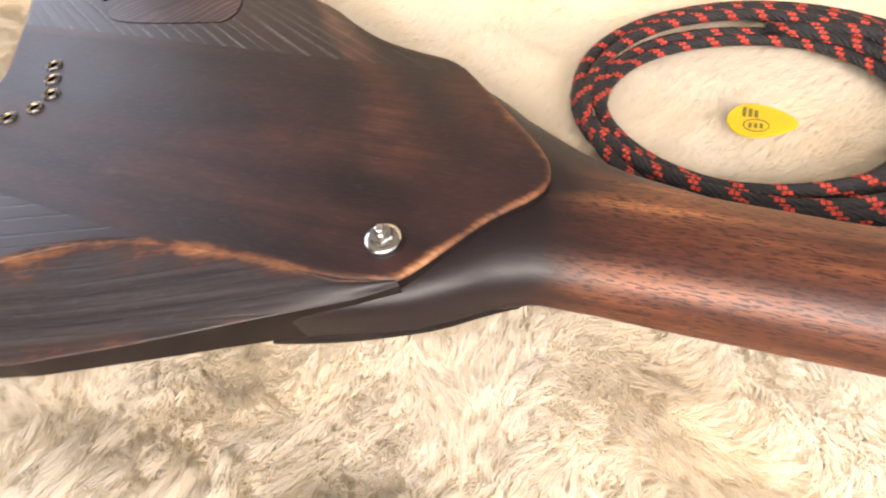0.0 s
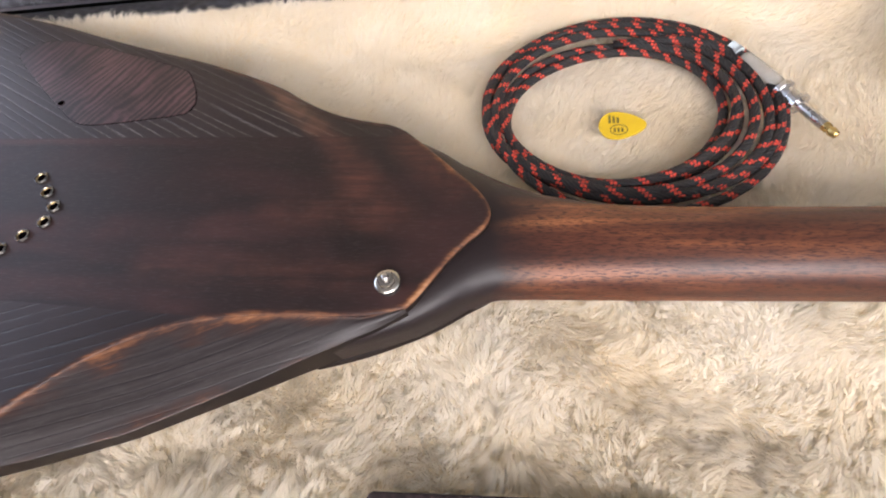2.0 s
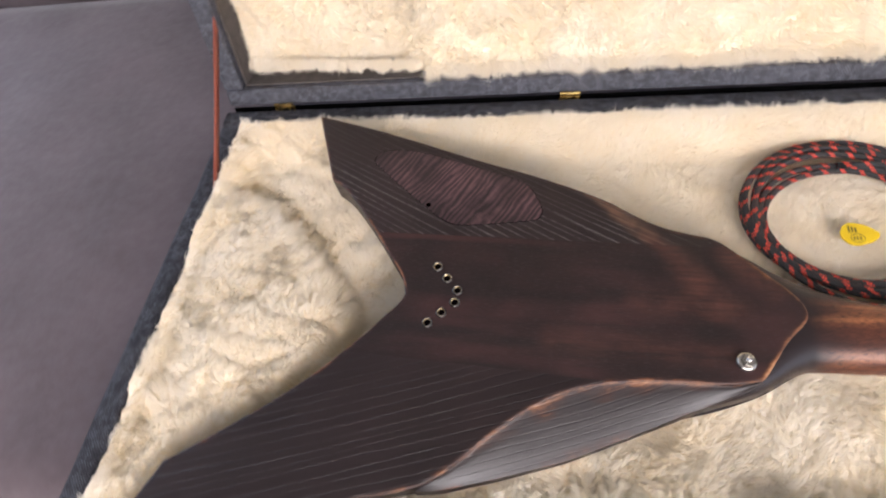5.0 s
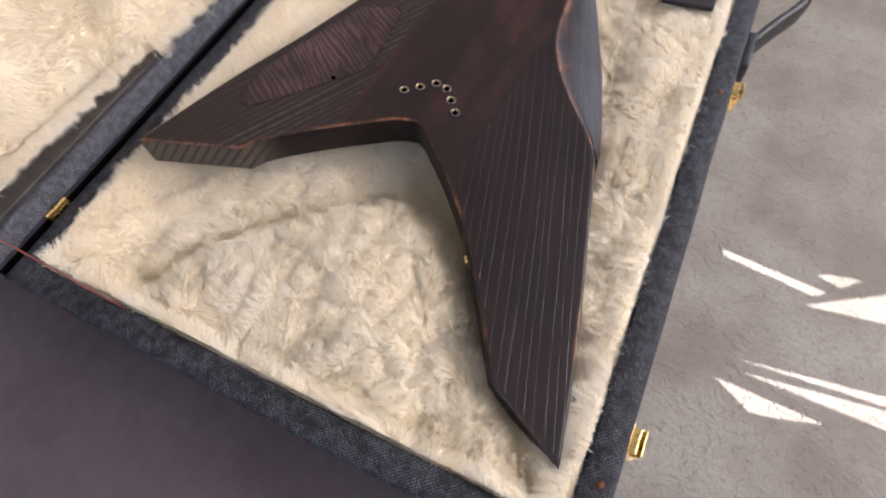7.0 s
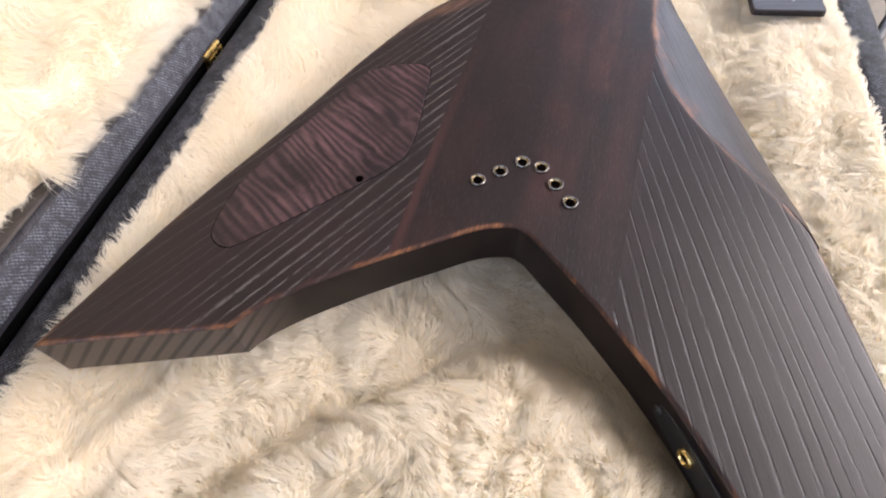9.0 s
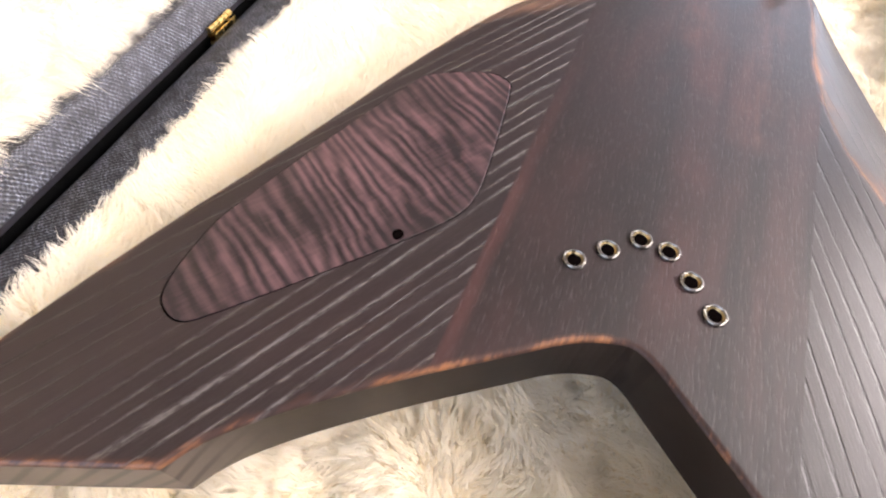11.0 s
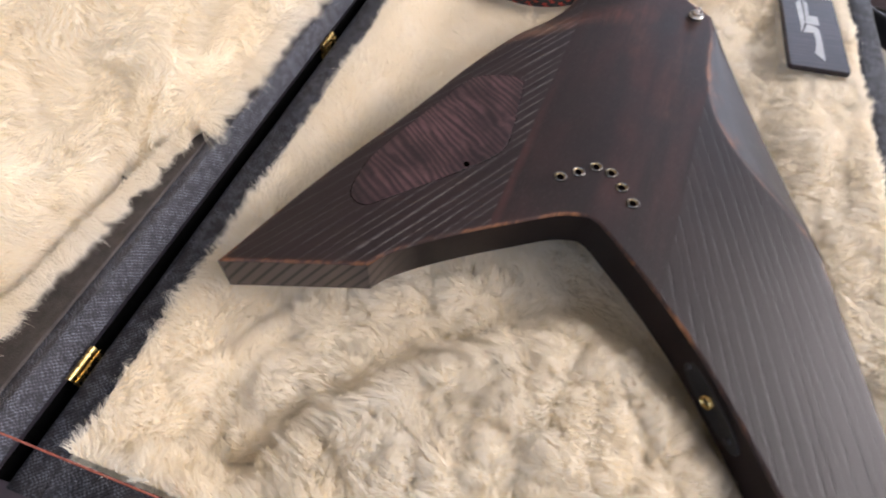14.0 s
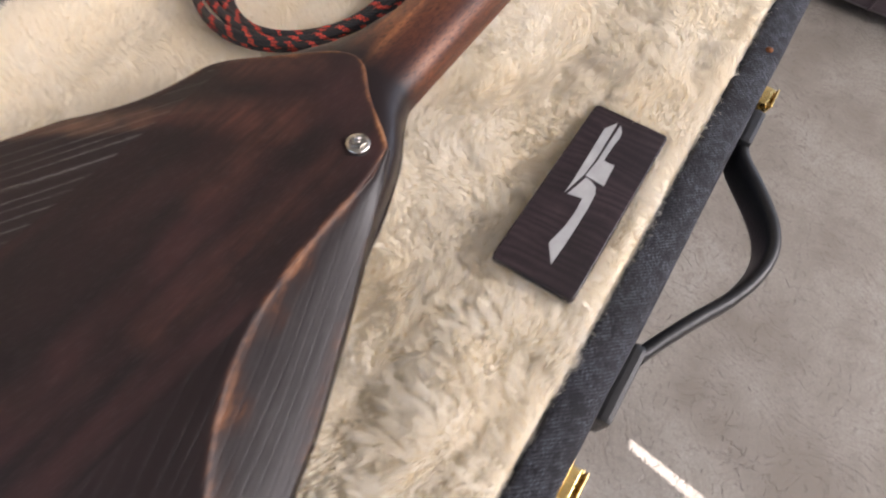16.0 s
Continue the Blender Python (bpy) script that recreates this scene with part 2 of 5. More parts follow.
def neck_wood():
    """Oiled mahogany neck, rubbed bright in the middle, dark stain near the body."""
    m = Nodes("mahogany_neck")
    v = m.coords(4.0)
    streak = m.noise(m.coords(4.0, (4, 60, 60)), 1.0, 4, 0.6)
    pores = m.val(m.noise(m.coords(4.0, (230, 1500, 1500)), 1.0, 3, 0.6), 0.50, 0.60, 0.0, 1.0)
    blot = m.noise(m.coords(4.0, (7, 30, 30)), 1.0, 3)
    col = m.ramp(streak, (0.32, (0.030, 0.0105, 0.0085)), (0.47, (0.098, 0.034, 0.019)), (0.58, (0.23, 0.084, 0.037)), (0.72, (0.50, 0.215, 0.088)))
    col = m.mix(m.math("MULTIPLY", pores, 0.85), col, (0.024, 0.009, 0.008))
    x = m.n("SeparateXYZ", Vector=v).outputs[0]
    edge = m.math("ADD", x, m.val(blot, 0.3, 0.7, -0.018, 0.018))
    stain = m.val(edge, 0.285, 0.318, 1.0, 0.0)
    col = m.mix(stain, col, (0.014, 0.009, 0.0095))
    far = m.math("MULTIPLY", m.val(edge, 0.38, 0.54, 0.0, 0.50), 1.0)
    col = m.mix(far, col, (0.036, 0.014, 0.011))
    return m.done(col, m.val(streak, 0.3, 0.7, 0.31, 0.43), 0, m.bump(pores, -0.0001, 0.3), Specular_IOR_Level=0.38)


def flame_wood(name, turn, pitch, a, b):
    """Flamed maple, stained plum brown: wavy stripes of uneven width across the grain."""
    m = Nodes(name)
    wob = m.noise(m.coords(turn, (16, 55, 11)), 1.0, 3)
    wide = m.noise(m.coords(turn, (34, 6, 6)), 1.0, 2)
    x = m.n("SeparateXYZ", Vector=m.coords(turn)).outputs[0]
    x = m.math("ADD", x, m.val(wob, 0.3, 0.7, -pitch * 0.22, pitch * 0.22))
    x = m.math("ADD", x, m.val(wide, 0.3, 0.7, -pitch * 1.1, pitch * 1.1))
    wave = m.n("TexWave", Scale=0.314 / pitch, Distortion=0.0, Vector=m.n("CombineXYZ", X=x).outputs[0]).outputs["Fac"]
    blot = m.noise(m.coords(turn, (22, 24, 9)), 1.0, 3)
    fine = m.noise(m.coords(turn, (90, 900, 60)), 1.0, 3)
    fork = m.noise(m.coords(turn, (420, 40, 60)), 1.0, 2)
    f = m.math("ADD", m.math("MULTIPLY", wave, 0.62), m.val(fork, 0.32, 0.68, 0.0, 0.45))
    f = m.math("MULTIPLY", f, m.val(blot, 0.34, 0.64, 0.30, 1.0))
    f = m.math("MULTIPLY", f, m.val(m.n("SeparateXYZ", Vector=m.coords()).outputs[0], -0.080, -0.030, 0.5, 1.0))
    f = m.math("ADD", f, m.val(fine, 0.35, 0.75, -0.06, 0.10))
    return m.done(m.mix(m.val(f, 0.12, 0.95), a, b), 0.42, 0, m.bump(fine, 0.00012, 0.5), Specular_IOR_Level=0.4)


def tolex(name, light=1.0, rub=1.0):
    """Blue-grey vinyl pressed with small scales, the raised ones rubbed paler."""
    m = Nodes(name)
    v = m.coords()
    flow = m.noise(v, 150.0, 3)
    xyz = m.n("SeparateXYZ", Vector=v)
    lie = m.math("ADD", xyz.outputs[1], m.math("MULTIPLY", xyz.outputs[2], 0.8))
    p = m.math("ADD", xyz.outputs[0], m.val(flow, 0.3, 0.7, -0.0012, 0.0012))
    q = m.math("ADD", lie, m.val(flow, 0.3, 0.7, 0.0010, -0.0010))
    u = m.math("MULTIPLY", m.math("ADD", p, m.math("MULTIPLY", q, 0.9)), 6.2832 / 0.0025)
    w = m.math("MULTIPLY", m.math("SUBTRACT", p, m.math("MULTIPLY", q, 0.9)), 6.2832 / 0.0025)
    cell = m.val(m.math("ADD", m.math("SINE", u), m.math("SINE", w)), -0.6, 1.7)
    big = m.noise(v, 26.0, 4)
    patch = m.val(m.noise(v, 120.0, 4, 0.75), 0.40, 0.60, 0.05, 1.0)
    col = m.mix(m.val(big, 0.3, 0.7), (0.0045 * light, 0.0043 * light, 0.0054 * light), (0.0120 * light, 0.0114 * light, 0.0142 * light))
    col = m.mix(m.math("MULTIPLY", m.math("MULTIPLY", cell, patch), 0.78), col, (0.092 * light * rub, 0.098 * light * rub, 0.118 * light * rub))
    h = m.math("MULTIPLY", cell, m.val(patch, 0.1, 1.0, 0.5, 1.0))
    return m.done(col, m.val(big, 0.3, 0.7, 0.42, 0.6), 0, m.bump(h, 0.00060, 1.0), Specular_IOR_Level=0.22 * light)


def plush(name, base, tip, strand=False):
    """Cream plush pile."""
    m = Nodes(name)
    v = m.coords()
    a = m.noise(v, 16.0, 4, 0.6)
    b = m.noise(v, 140.0, 3)
    col = m.mix(m.val(a, 0.3, 0.7), base, tip)
    col = m.mix(m.val(b, 0.35, 0.75, 0.0, 0.35), col, (0.95, 0.90, 0.79)) if strand else col
    if strand:
        rnd = m.t.nodes.new("ShaderNodeNewGeometry").outputs["Random Per Island"]
        col = m.mix(m.val(rnd, 0, 1, 0.0, 0.16), col, (0.86, 0.76, 0.58))
        tr = m.n("BsdfTranslucent", Color=col)
        m.done(col, 0.75, 0, None, Specular_IOR_Level=0.2)
        mx = m.n("MixShader", Fac=0.58)
        m.t.links.new(m.bsdf.outputs[0], mx.inputs[1])
        m.t.links.new(tr.outputs[0], mx.inputs[2])
        m.t.links.new(mx.outputs[0], m.out.inputs["Surface"])
        return m.mat
    h = m.noise(v, 420.0, 3, 0.7)
    return m.done(col, 0.9, 0, m.bump(h, 0.002, 0.8), Specular_IOR_Level=0.1, Sheen_Weight=0.3)


def metal(name, color, rough=0.2):
    m = Nodes(name)
    n = m.noise(m.coords(), 160.0, 3)
    return m.done(m.mix(m.val(n, 0.35, 0.75, 0.0, 0.35), color, tuple(c * 0.6 for c in color)), m.val(n, 0.3, 0.7, rough * 0.7, rough * 1.5), 1.0, m.bump(n, 0.0001, 0.4))


def plain(name, a, b, scale, rough, bump=0.0003, **more):
    m = Nodes(name)
    v = m.coords()
    n = m.noise(v, scale, 4, 0.6)
    f = m.noise(v, scale * 9, 3)
    return m.done(m.mix(m.val(n, 0.3, 0.7), a, b), m.val(f, 0.3, 0.7, rough * 0.85, min(1, rough * 1.15)), 0, m.bump(f, bump, 0.7), **more)


def carpet_material():
    """Cut-pile carpet, greyish beige, with carved swirls and tufts."""
    m = Nodes("carpet_pile")
    v = m.coords()
    warp = m.n("TexNoise", Vector=v, Scale=5.0, Detail=2.0)
    vv = m.n("VectorMath")
    vv.operation = "MULTIPLY_ADD"
    m.put(vv, "0", warp.outputs["Color"])
    vv.inputs[1].default_value = (0.22, 0.22, 0)
    m.t.links.new(v, vv.inputs[2])
    swirl = m.n("TexWave", Vector=vv.outputs[0], Scale=17.0, Distortion=11.0, Detail=4.0)
    swirl.inputs["Detail Scale"].default_value = 1.6
    tuft = m.noise(v, 210.0, 4, 0.7)
    pits = m.val(m.noise(vv.outputs[0], 52.0, 3, 0.6), 0.56, 0.68, 0.0, 1.0)
    big = m.noise(v, 6.5, 4)
    col = m.mix(m.val(big, 0.36, 0.64), (0.218, 0.192, 0.160), (0.330, 0.305, 0.270))
    col = m.mix(m.val(tuft, 0.35, 0.7, 0.0, 0.7), col, (0.215, 0.194, 0.170))
    col = m.mix(m.math("MULTIPLY", pits, 0.35), col, (0.20, 0.172, 0.146))
    # carved rosettes: broken rings round scattered centres
    vor = m.n("TexVoronoi", Vector=m.coords(0, (6.5, 6.5, 1)), Scale=1.0)
    ring = m.math("ADD", m.math("MULTIPLY", vor.outputs["Distance"], 62.0), m.val(m.noise(v, 22.0, 3), 0.3, 0.7, -4.2, 4.2))
    rings = m.val(m.math("SINE", ring), 0.62, 0.95, 0.0, 1.0)
    rings = m.math("MULTIPLY", rings, m.val(m.noise(v, 70.0, 2), 0.46, 0.56, 0.0, 0.8))
    carve = m.math("MULTIPLY", m.val(swirl.outputs["Fac"], 0.03, 0.16, 1.0, 0.0), m.val(m.noise(v, 14.0, 3), 0.40, 0.62))
    carve = m.math("MULTIPLY", m.math("MAXIMUM", carve, rings), m.val(m.noise(v, 120.0, 2), 0.40, 0.55, 0.1, 1.0))
    col = m.mix(m.math("MULTIPLY", carve, 0.30), col, (0.150, 0.130, 0.112))
    h = m.math("SUBTRACT", m.math("ADD", m.math("MULTIPLY", swirl.outputs["Fac"], 0.15), m.math("MULTIPLY", tuft, 0.45)), m.math("MULTIPLY", pits, 0.4))
    return m.done(col, 0.95, 0, m.bump(m.math("SUBTRACT", h, m.math("MULTIPLY", carve, 0.7)), 0.0022, 0.85), Specular_IOR_Level=0.1)


def cord_material():
    """Black braid with red flecks; the mesh's UV runs along and round the cord."""
    m = Nodes("braided_cord")
    uv = m.t.nodes.new("ShaderNodeUVMap").outputs[0]
    s = m.n("SeparateXYZ", Vector=uv)
    u, r = s.outputs[0], s.outputs[1]
    rows = m.math("MULTIPLY", r, 8.0)
    lane = m.math("FLOOR", rows)
    a = m.math("FRACT", m.math("ADD", m.math("MULTIPLY", u, 1.0 / 0.0165), m.math("MULTIPLY", lane, 0.125)))
    gap = m.math("MULTIPLY", m.math("GREATER_THAN", m.math("FRACT", rows), 0.24), m.math("GREATER_THAN", m.math("FRACT", m.math("MULTIPLY", a, 7.4)), 0.22))
    red = m.math("MULTIPLY", m.math("LESS_THAN", a, 0.27), gap)
    fib = m.noise(m.coords(), 700.0, 2)
    col = m.mix(red, (0.010, 0.0095, 0.010), (0.70, 0.060, 0.030))
    col = m.mix(m.val(fib, 0.4, 0.8, 0.0, 0.35), col, (0.035, 0.032, 0.032))
    braid = m.math("ADD", m.math("SINE", m.math("MULTIPLY", m.math("ADD", m.math("MULTIPLY", u, 260.0), m.math("MULTIPLY", r, 8.0)), 6.283)), fib)
    return m.done(col, 0.72, 0, m.bump(braid, 0.0003, 0.7))


PALE_STREAK, RED_STREAK = (0.125, 0.066, 0.042), (0.090, 0.034, 0.024)
SHOULDER_STREAKS = ((0.122, 0.112, 0.147, 0.092, 0.0065, 1.0, PALE_STREAK), (0.147, 0.092, 0.172, 0.0725, 0.0100, 1.0, PALE_STREAK), (0.172, 0.0725, 0.196, 0.051, 0.0100, 0.7, RED_STREAK))
NOSE_STREAKS = ((0.194, 0.052, 0.207, 0.034, 0.0170, 0.48, RED_STREAK), (0.207, 0.034, 0.2216, 0.0147, 0.0190, 0.55, RED_STREAK), (0.234, 0.058, 0.262, 0.034, 0.0170, 0.62, RED_STREAK),
            (0.165, 0.010, 0.235, 0.012, 0.0170, 0.45, RED_STREAK), (0.10, -0.028, 0.225, -0.026, 0.0150, 0.38, RED_STREAK))
WING_A = wing_wood("stained_ash_upper", -25.0, 54.0, 0.44, 0.00030, True)
WING_B = wing_wood("stained_ash_lower", 21.0, 48.0, 0.075, 0.00022, False)
BEVEL = bevel_wood()
CENTRE, SIDE, NECK = centre_wood(), end_grain(), neck_wood()
COVER = flame_wood("flamed_cover", -30.0, 0.0052, (0.011, 0.0062, 0.0068), (0.112, 0.058, 0.062))
BLOCK = flame_wood("flamed_block", 4.0, 0.0056, (0.011, 0.0068, 0.0078), (0.046, 0.029, 0.032))
# same vinyl twice: the lid copy is coloured paler, as if lit
TOLEX, TOLEX_LID_LIT = tolex("case_vinyl", 1.20, 1.45), tolex("lid_vinyl_lit", 2.8)
LINER = plain("grey_liner", (0.044, 0.037, 0.033), (0.082, 0.069, 0.062), 120, 0.9, 0.0010)
PLUSH = plush("plush_backing", (0.91, 0.80, 0.61), (0.93, 0.85, 0.70))
PILE = plush("plush_nap", (0.942, 0.880, 0.752), (0.972, 0.938, 0.866), True)
NICKEL = metal("nickel", (0.56, 0.53, 0.48), 0.18)
BRASS = metal("brass", (0.70, 0.51, 0.20), 0.24)
FERRULE = metal("ferrule_metal", (0.19, 0.18, 0.165), 0.22)
TARNISH = metal("tarnished_brass", (0.30, 0.22, 0.11), 0.3)
STEEL = metal("steel", (0.62, 0.61, 0.60), 0.25)
# near-black: paints the shade inside bores and finger notch; also the cover's joint
DARK = plain("dark_hole", (0.0015, 0.001, 0.001), (0.003, 0.002, 0.002), 300, 0.9, Specular_IOR_Level=0.0)
SUEDE = plain("sofa_suede", (0.062, 0.043, 0.048), (0.100, 0.073, 0.081), 7, 0.80, 0.0008, Sheen_Weight=0.25)
CARPET = carpet_material()
BLACK = plain("black_rubber", (0.007, 0.007, 0.0075), (0.014, 0.014, 0.015), 60, 0.42)
LEATHER = plain("brown_leather", (0.055, 0.025, 0.015), (0.10, 0.046, 0.027), 30, 0.5, 0.0006)
LINING = plain("black_strap_lining", (0.014, 0.014, 0.017), (0.03, 0.03, 0.035), 60, 0.45, 0.0004)
TAN = plain("tan_leather_edge", (0.36, 0.13, 0.03), (0.50, 0.22, 0.07), 90, 0.6)
THREAD = plain("pale_thread", (0.42, 0.30, 0.20), (0.55, 0.42, 0.28), 200, 0.8)
CORD = cord_material()
YELLOW = plain("yellow_celluloid", (0.58, 0.39, 0.008), (0.66, 0.46, 0.012), 60, 0.35, 0.0001)
INK = plain("black_print", (0.10, 0.08, 0.01), (0.17, 0.13, 0.02), 300, 0.5)
SILVER = plain("silver_inlay", (0.30, 0.30, 0.295), (0.38, 0.38, 0.375), 90, 0.40, 0.0001)
RIBBON = plain("rust_ribbon", (0.17, 0.035, 0.020), (0.25, 0.058, 0.030), 160, 0.55, 0.0004)
FRETWOOD = plain("dark_fingerboard", (0.016, 0.010, 0.008), (0.04, 0.024, 0.018), 80, 0.5)
CLEAR = plain("clear_grey_sleeve", (0.50, 0.48, 0.42), (0.62, 0.60, 0.54), 90, 0.22, 0.0001, Transmission_Weight=0.35)
ORANGE = plain("orange_plastic", (0.75, 0.10, 0.03), (0.85, 0.16, 0.05), 90, 0.4)
PAINT = plain("wall_paint", (0.22, 0.205, 0.19), (0.26, 0.245, 0.225), 4, 0.9, 0.0006)
CEILING = plain("ceiling_paint", (0.52, 0.51, 0.50), (0.58, 0.57, 0.555), 4, 0.9, 0.0006)
SUN_BLOCKER = plain("sun_blocker_cloth", (0.55, 0.52, 0.47), (0.64, 0.61, 0.55), 12, 0.95, 0.001)
CLOTH = plain("black_cloth", (0.002, 0.002, 0.002), (0.004, 0.004, 0.004), 200, 0.95, Specular_IOR_Level=0.05)
LABEL = plain("pale_tape", (0.42, 0.50, 0.54), (0.55, 0.62, 0.66), 200, 0.5)

# ---------------------------------------------------------------- mesh helpers


def mesh_of(name, bm, *mats, smooth=False):
    me = bpy.data.meshes.new(name)
    bm.normal_update()
    bm.to_mesh(me)
    bm.free()
    for m in mats:
        me.materials.append(m)
    if smooth:
        me.shade_smooth()
    return me


def part(name, bm, mats, parent, label="", smooth=False, m=None):
    """One mesh object under a thing or part."""
    if not isinstance(mats, (tuple, list)):
        mats = (mats,)
    ob = new(name, bm if isinstance(bm, bpy.types.Mesh) else mesh_of(name, bm, *mats, smooth=smooth))
    ob.parent = parent
    if m is not None:
        ob.matrix_basis = m
    return tagged(ob, label=label) if label else ob


def thing(name, m, label, category, group="", kind=""):
    ob = new(name)
    ob.matrix_basis = m
    return tagged(ob, label, category, group, kind)


def solo(name, bm, mats, label, category, kind="", smooth=False, m=None):
    if not isinstance(mats, (tuple, list)):
        mats = (mats,)
    ob = new(name, mesh_of(name, bm, *mats, smooth=smooth))
    if m is not None:
        ob.matrix_basis = m
    return tagged(ob, label, category, "", kind)


def box(bm, x0, y0, z0, x1, y1, z1, bevel=0.0, m=None, seg=2, mat=0):
    vs = bmesh.ops.create_cube(bm, size=1)["verts"]
    t = Matrix.LocRotScale(((x0 + x1) / 2, (y0 + y1) / 2, (z0 + z1) / 2), None, (x1 - x0, y1 - y0, z1 - z0))
    bmesh.ops.transform(bm, matrix=t, verts=vs)
    fs = list({f for v in vs for f in v.link_faces})
    if bevel:
        es = list({e for v in vs for e in v.link_edges})
        r = bmesh.ops.bevel(bm, geom=vs + es, offset=bevel, segments=seg, affect="EDGES", profile=0.6)
        fs = list(set(r["faces"]) | {f for f in fs if f.is_valid})
    vs = list({v for f in fs for v in f.verts})
    for f in fs:
        f.material_index = mat
    if m is not None:
        bmesh.ops.transform(bm, matrix=m, verts=vs)
    return vs


def lathe(bm, profile, n=24, m=None, mat=0):
    """Turn (radius, height) pairs about z."""
    rings, made = [], []
    for r, z in profile:
        if r < 1e-6:
            rings.append([bm.verts.new((0, 0, z))])
        else:
            rings.append([bm.verts.new((r * math.cos(2 * math.pi * i / n), r * math.sin(2 * math.pi * i / n), z)) for i in range(n)])
        made += rings[-1]
    for a, b in zip(rings, rings[1:]):
        for i in range(n):
            j = (i + 1) % n
            loop = [a[i % len(a)], a[j % len(a)], b[j % len(b)], b[i % len(b)]]
            loop = [v for k, v in enumerate(loop) if v not in loop[:k]]
            if len(loop) > 2:
                bm.faces.new(loop).material_index = mat
    if m is not None:
        bmesh.ops.transform(bm, matrix=m, verts=made)
    return made


def sweep(bm, pts, section, closed=False, ups=None, uv=None, caps=True):
    """Sweep a closed section of (side, up) pairs along points."""
    pts = [Vector(p) for p in pts]
    rings, run = [], 0.0
    layer = bm.loops.layers.uv.verify() if uv else None
    runs = []
    for i, p in enumerate(pts):
        a = pts[i - 1] if i or closed else p
        b = pts[(i + 1) % len(pts)] if i + 1 < len(pts) or closed else p
        t = (b - a).normalized()
        up = Vector(ups[i]) if ups else Vector((0, 0, 1))
        side = t.cross(up).normalized()
        up = side.cross(t)
        if i:
            run += (p - pts[i - 1]).length
        runs.append(run)
        rings.append([bm.verts.new(p + side * s + up * u) for s, u in section])
    k = len(section)
    for i in range(len(pts) - (0 if closed else 1)):
        a, b = rings[i], rings[(i + 1) % len(pts)]
        for j in range(k):
            f = bm.faces.new((a[j], b[j], b[(j + 1) % k], a[(j + 1) % k]))
            f.smooth = True
            if layer is not None:
                u0, u1 = runs[i], runs[i + 1] if i + 1 < len(pts) else runs[i] + (pts[0] - pts[i]).length
                for lp, (u, r) in zip(f.loops, ((u0, j / k), (u1, j / k), (u1, (j + 1) / k), (u0, (j + 1) / k))):
                    lp[layer].uv = (u, r)
    if caps and not closed:
        bm.faces.new(rings[0][::-1])
        bm.faces.new(rings[-1])
    return rings


def circle(r, n=10):
    return [(r * math.cos(2 * math.pi * i / n), r * math.sin(2 * math.pi * i / n)) for i in range(n)]


def soften(pts, sharp=(), rounds=2):
    """Corner cutting that keeps the points listed in sharp."""
    pts = [(Vector(p), i in sharp) for i, p in enumerate(pts)]
    for _ in range(rounds):
        out = []
        for i, (p, keep) in enumerate(pts):
            a, b = pts[i - 1][0], pts[(i + 1) % len(pts)][0]
            if keep:
                out.append((p, True))
            else:
                out += [(p * 0.75 + a * 0.25, False), (p * 0.75 + b * 0.25, False)]
        pts = out
    return [p for p, _ in pts]


def slab(bm, pts, z0, z1, edge=0.0, mats=(0, 0, 0), wear=None):
    """A plate with the given outline (anticlockwise), its upper edge rounded off; wear(point): rubbing and width of its band."""
    n = len(pts)
    pts = [Vector((p[0], p[1])) for p in pts]

    def inset(depth):
        out = []
        for i, p in enumerate(pts):
            a, b = (p - pts[i - 1]), (pts[(i + 1) % n] - p)
            na, nb = Vector((-a.y, a.x)).normalized(), Vector((-b.y, b.x)).normalized()
            k = (na + nb)
            k = k / max(0.35, k.dot(na)) if k.length > 1e-6 else na
            out.append(p + k * (depth if isinstance(depth, float) else depth[i]))
        return out

    rows = [(pts, z0, 0.0), (pts, z1 - edge, 0.8)] + ([(inset(edge * 0.35), z1 - edge * 0.3, 1.0), (inset(edge), z1, 0.85)] if edge else [])
    gain = [1.0] * n
    if wear:
        gain, wide = zip(*[wear(p) for p in pts])
        rows = [(pts, z0, 0.0), (pts, z1 - edge * 1.6, 0.0)] + rows[1:]
        rows += [(inset([edge + w * 0.45 for w in wide]), z1 + 0.00002, 0.42), (inset([edge + w for w in wide]), z1 + 0.00003, 0.0)]
    layer = bm.verts.layers.float.new("wear") if wear else None
    rings = [[bm.verts.new((p.x, p.y, z)) for p in row] for row, z, _ in rows]
    if wear:
        for ring, (_, _, share) in zip(rings, rows):
            for v, k in zip(ring, gain):
                v[layer] = share * k
    side = 2 if wear else 1
    for r, (a, b) in enumerate(zip(rings, rings[1:])):
        for i in range(n):
            j = (i + 1) % n
            f = bm.faces.new((a[i], a[j], b[j], b[i]))
            f.material_index = mats[1] if r < side else mats[2]
            f.smooth = bool(wear) and r >= 2
    bm.faces.new(rings[0][::-1]).material_index = mats[1]
    top = bm.faces.new(rings[-1])
    top.material_index = mats[0]
    return top


def lump(x, y, s, seed=0.0):
    return noise.fractal(Vector((x * s, y * s, seed)), 1.0, 2.0, 4)


def smoothstep(a, b, x):
    t = min(1.0, max(0.0, (x - a) / (b - a)))
    return t * t * (3 - 2 * t)


# ---------------------------------------------------------------- room
FLOOR_Z, SEAT_Z, RIM_Z = -0.57, -0.128, -0.0235
X0, X1, Y0, Y1, TOP = -2.5, 3.2, -2.4, 2.3, 1.9

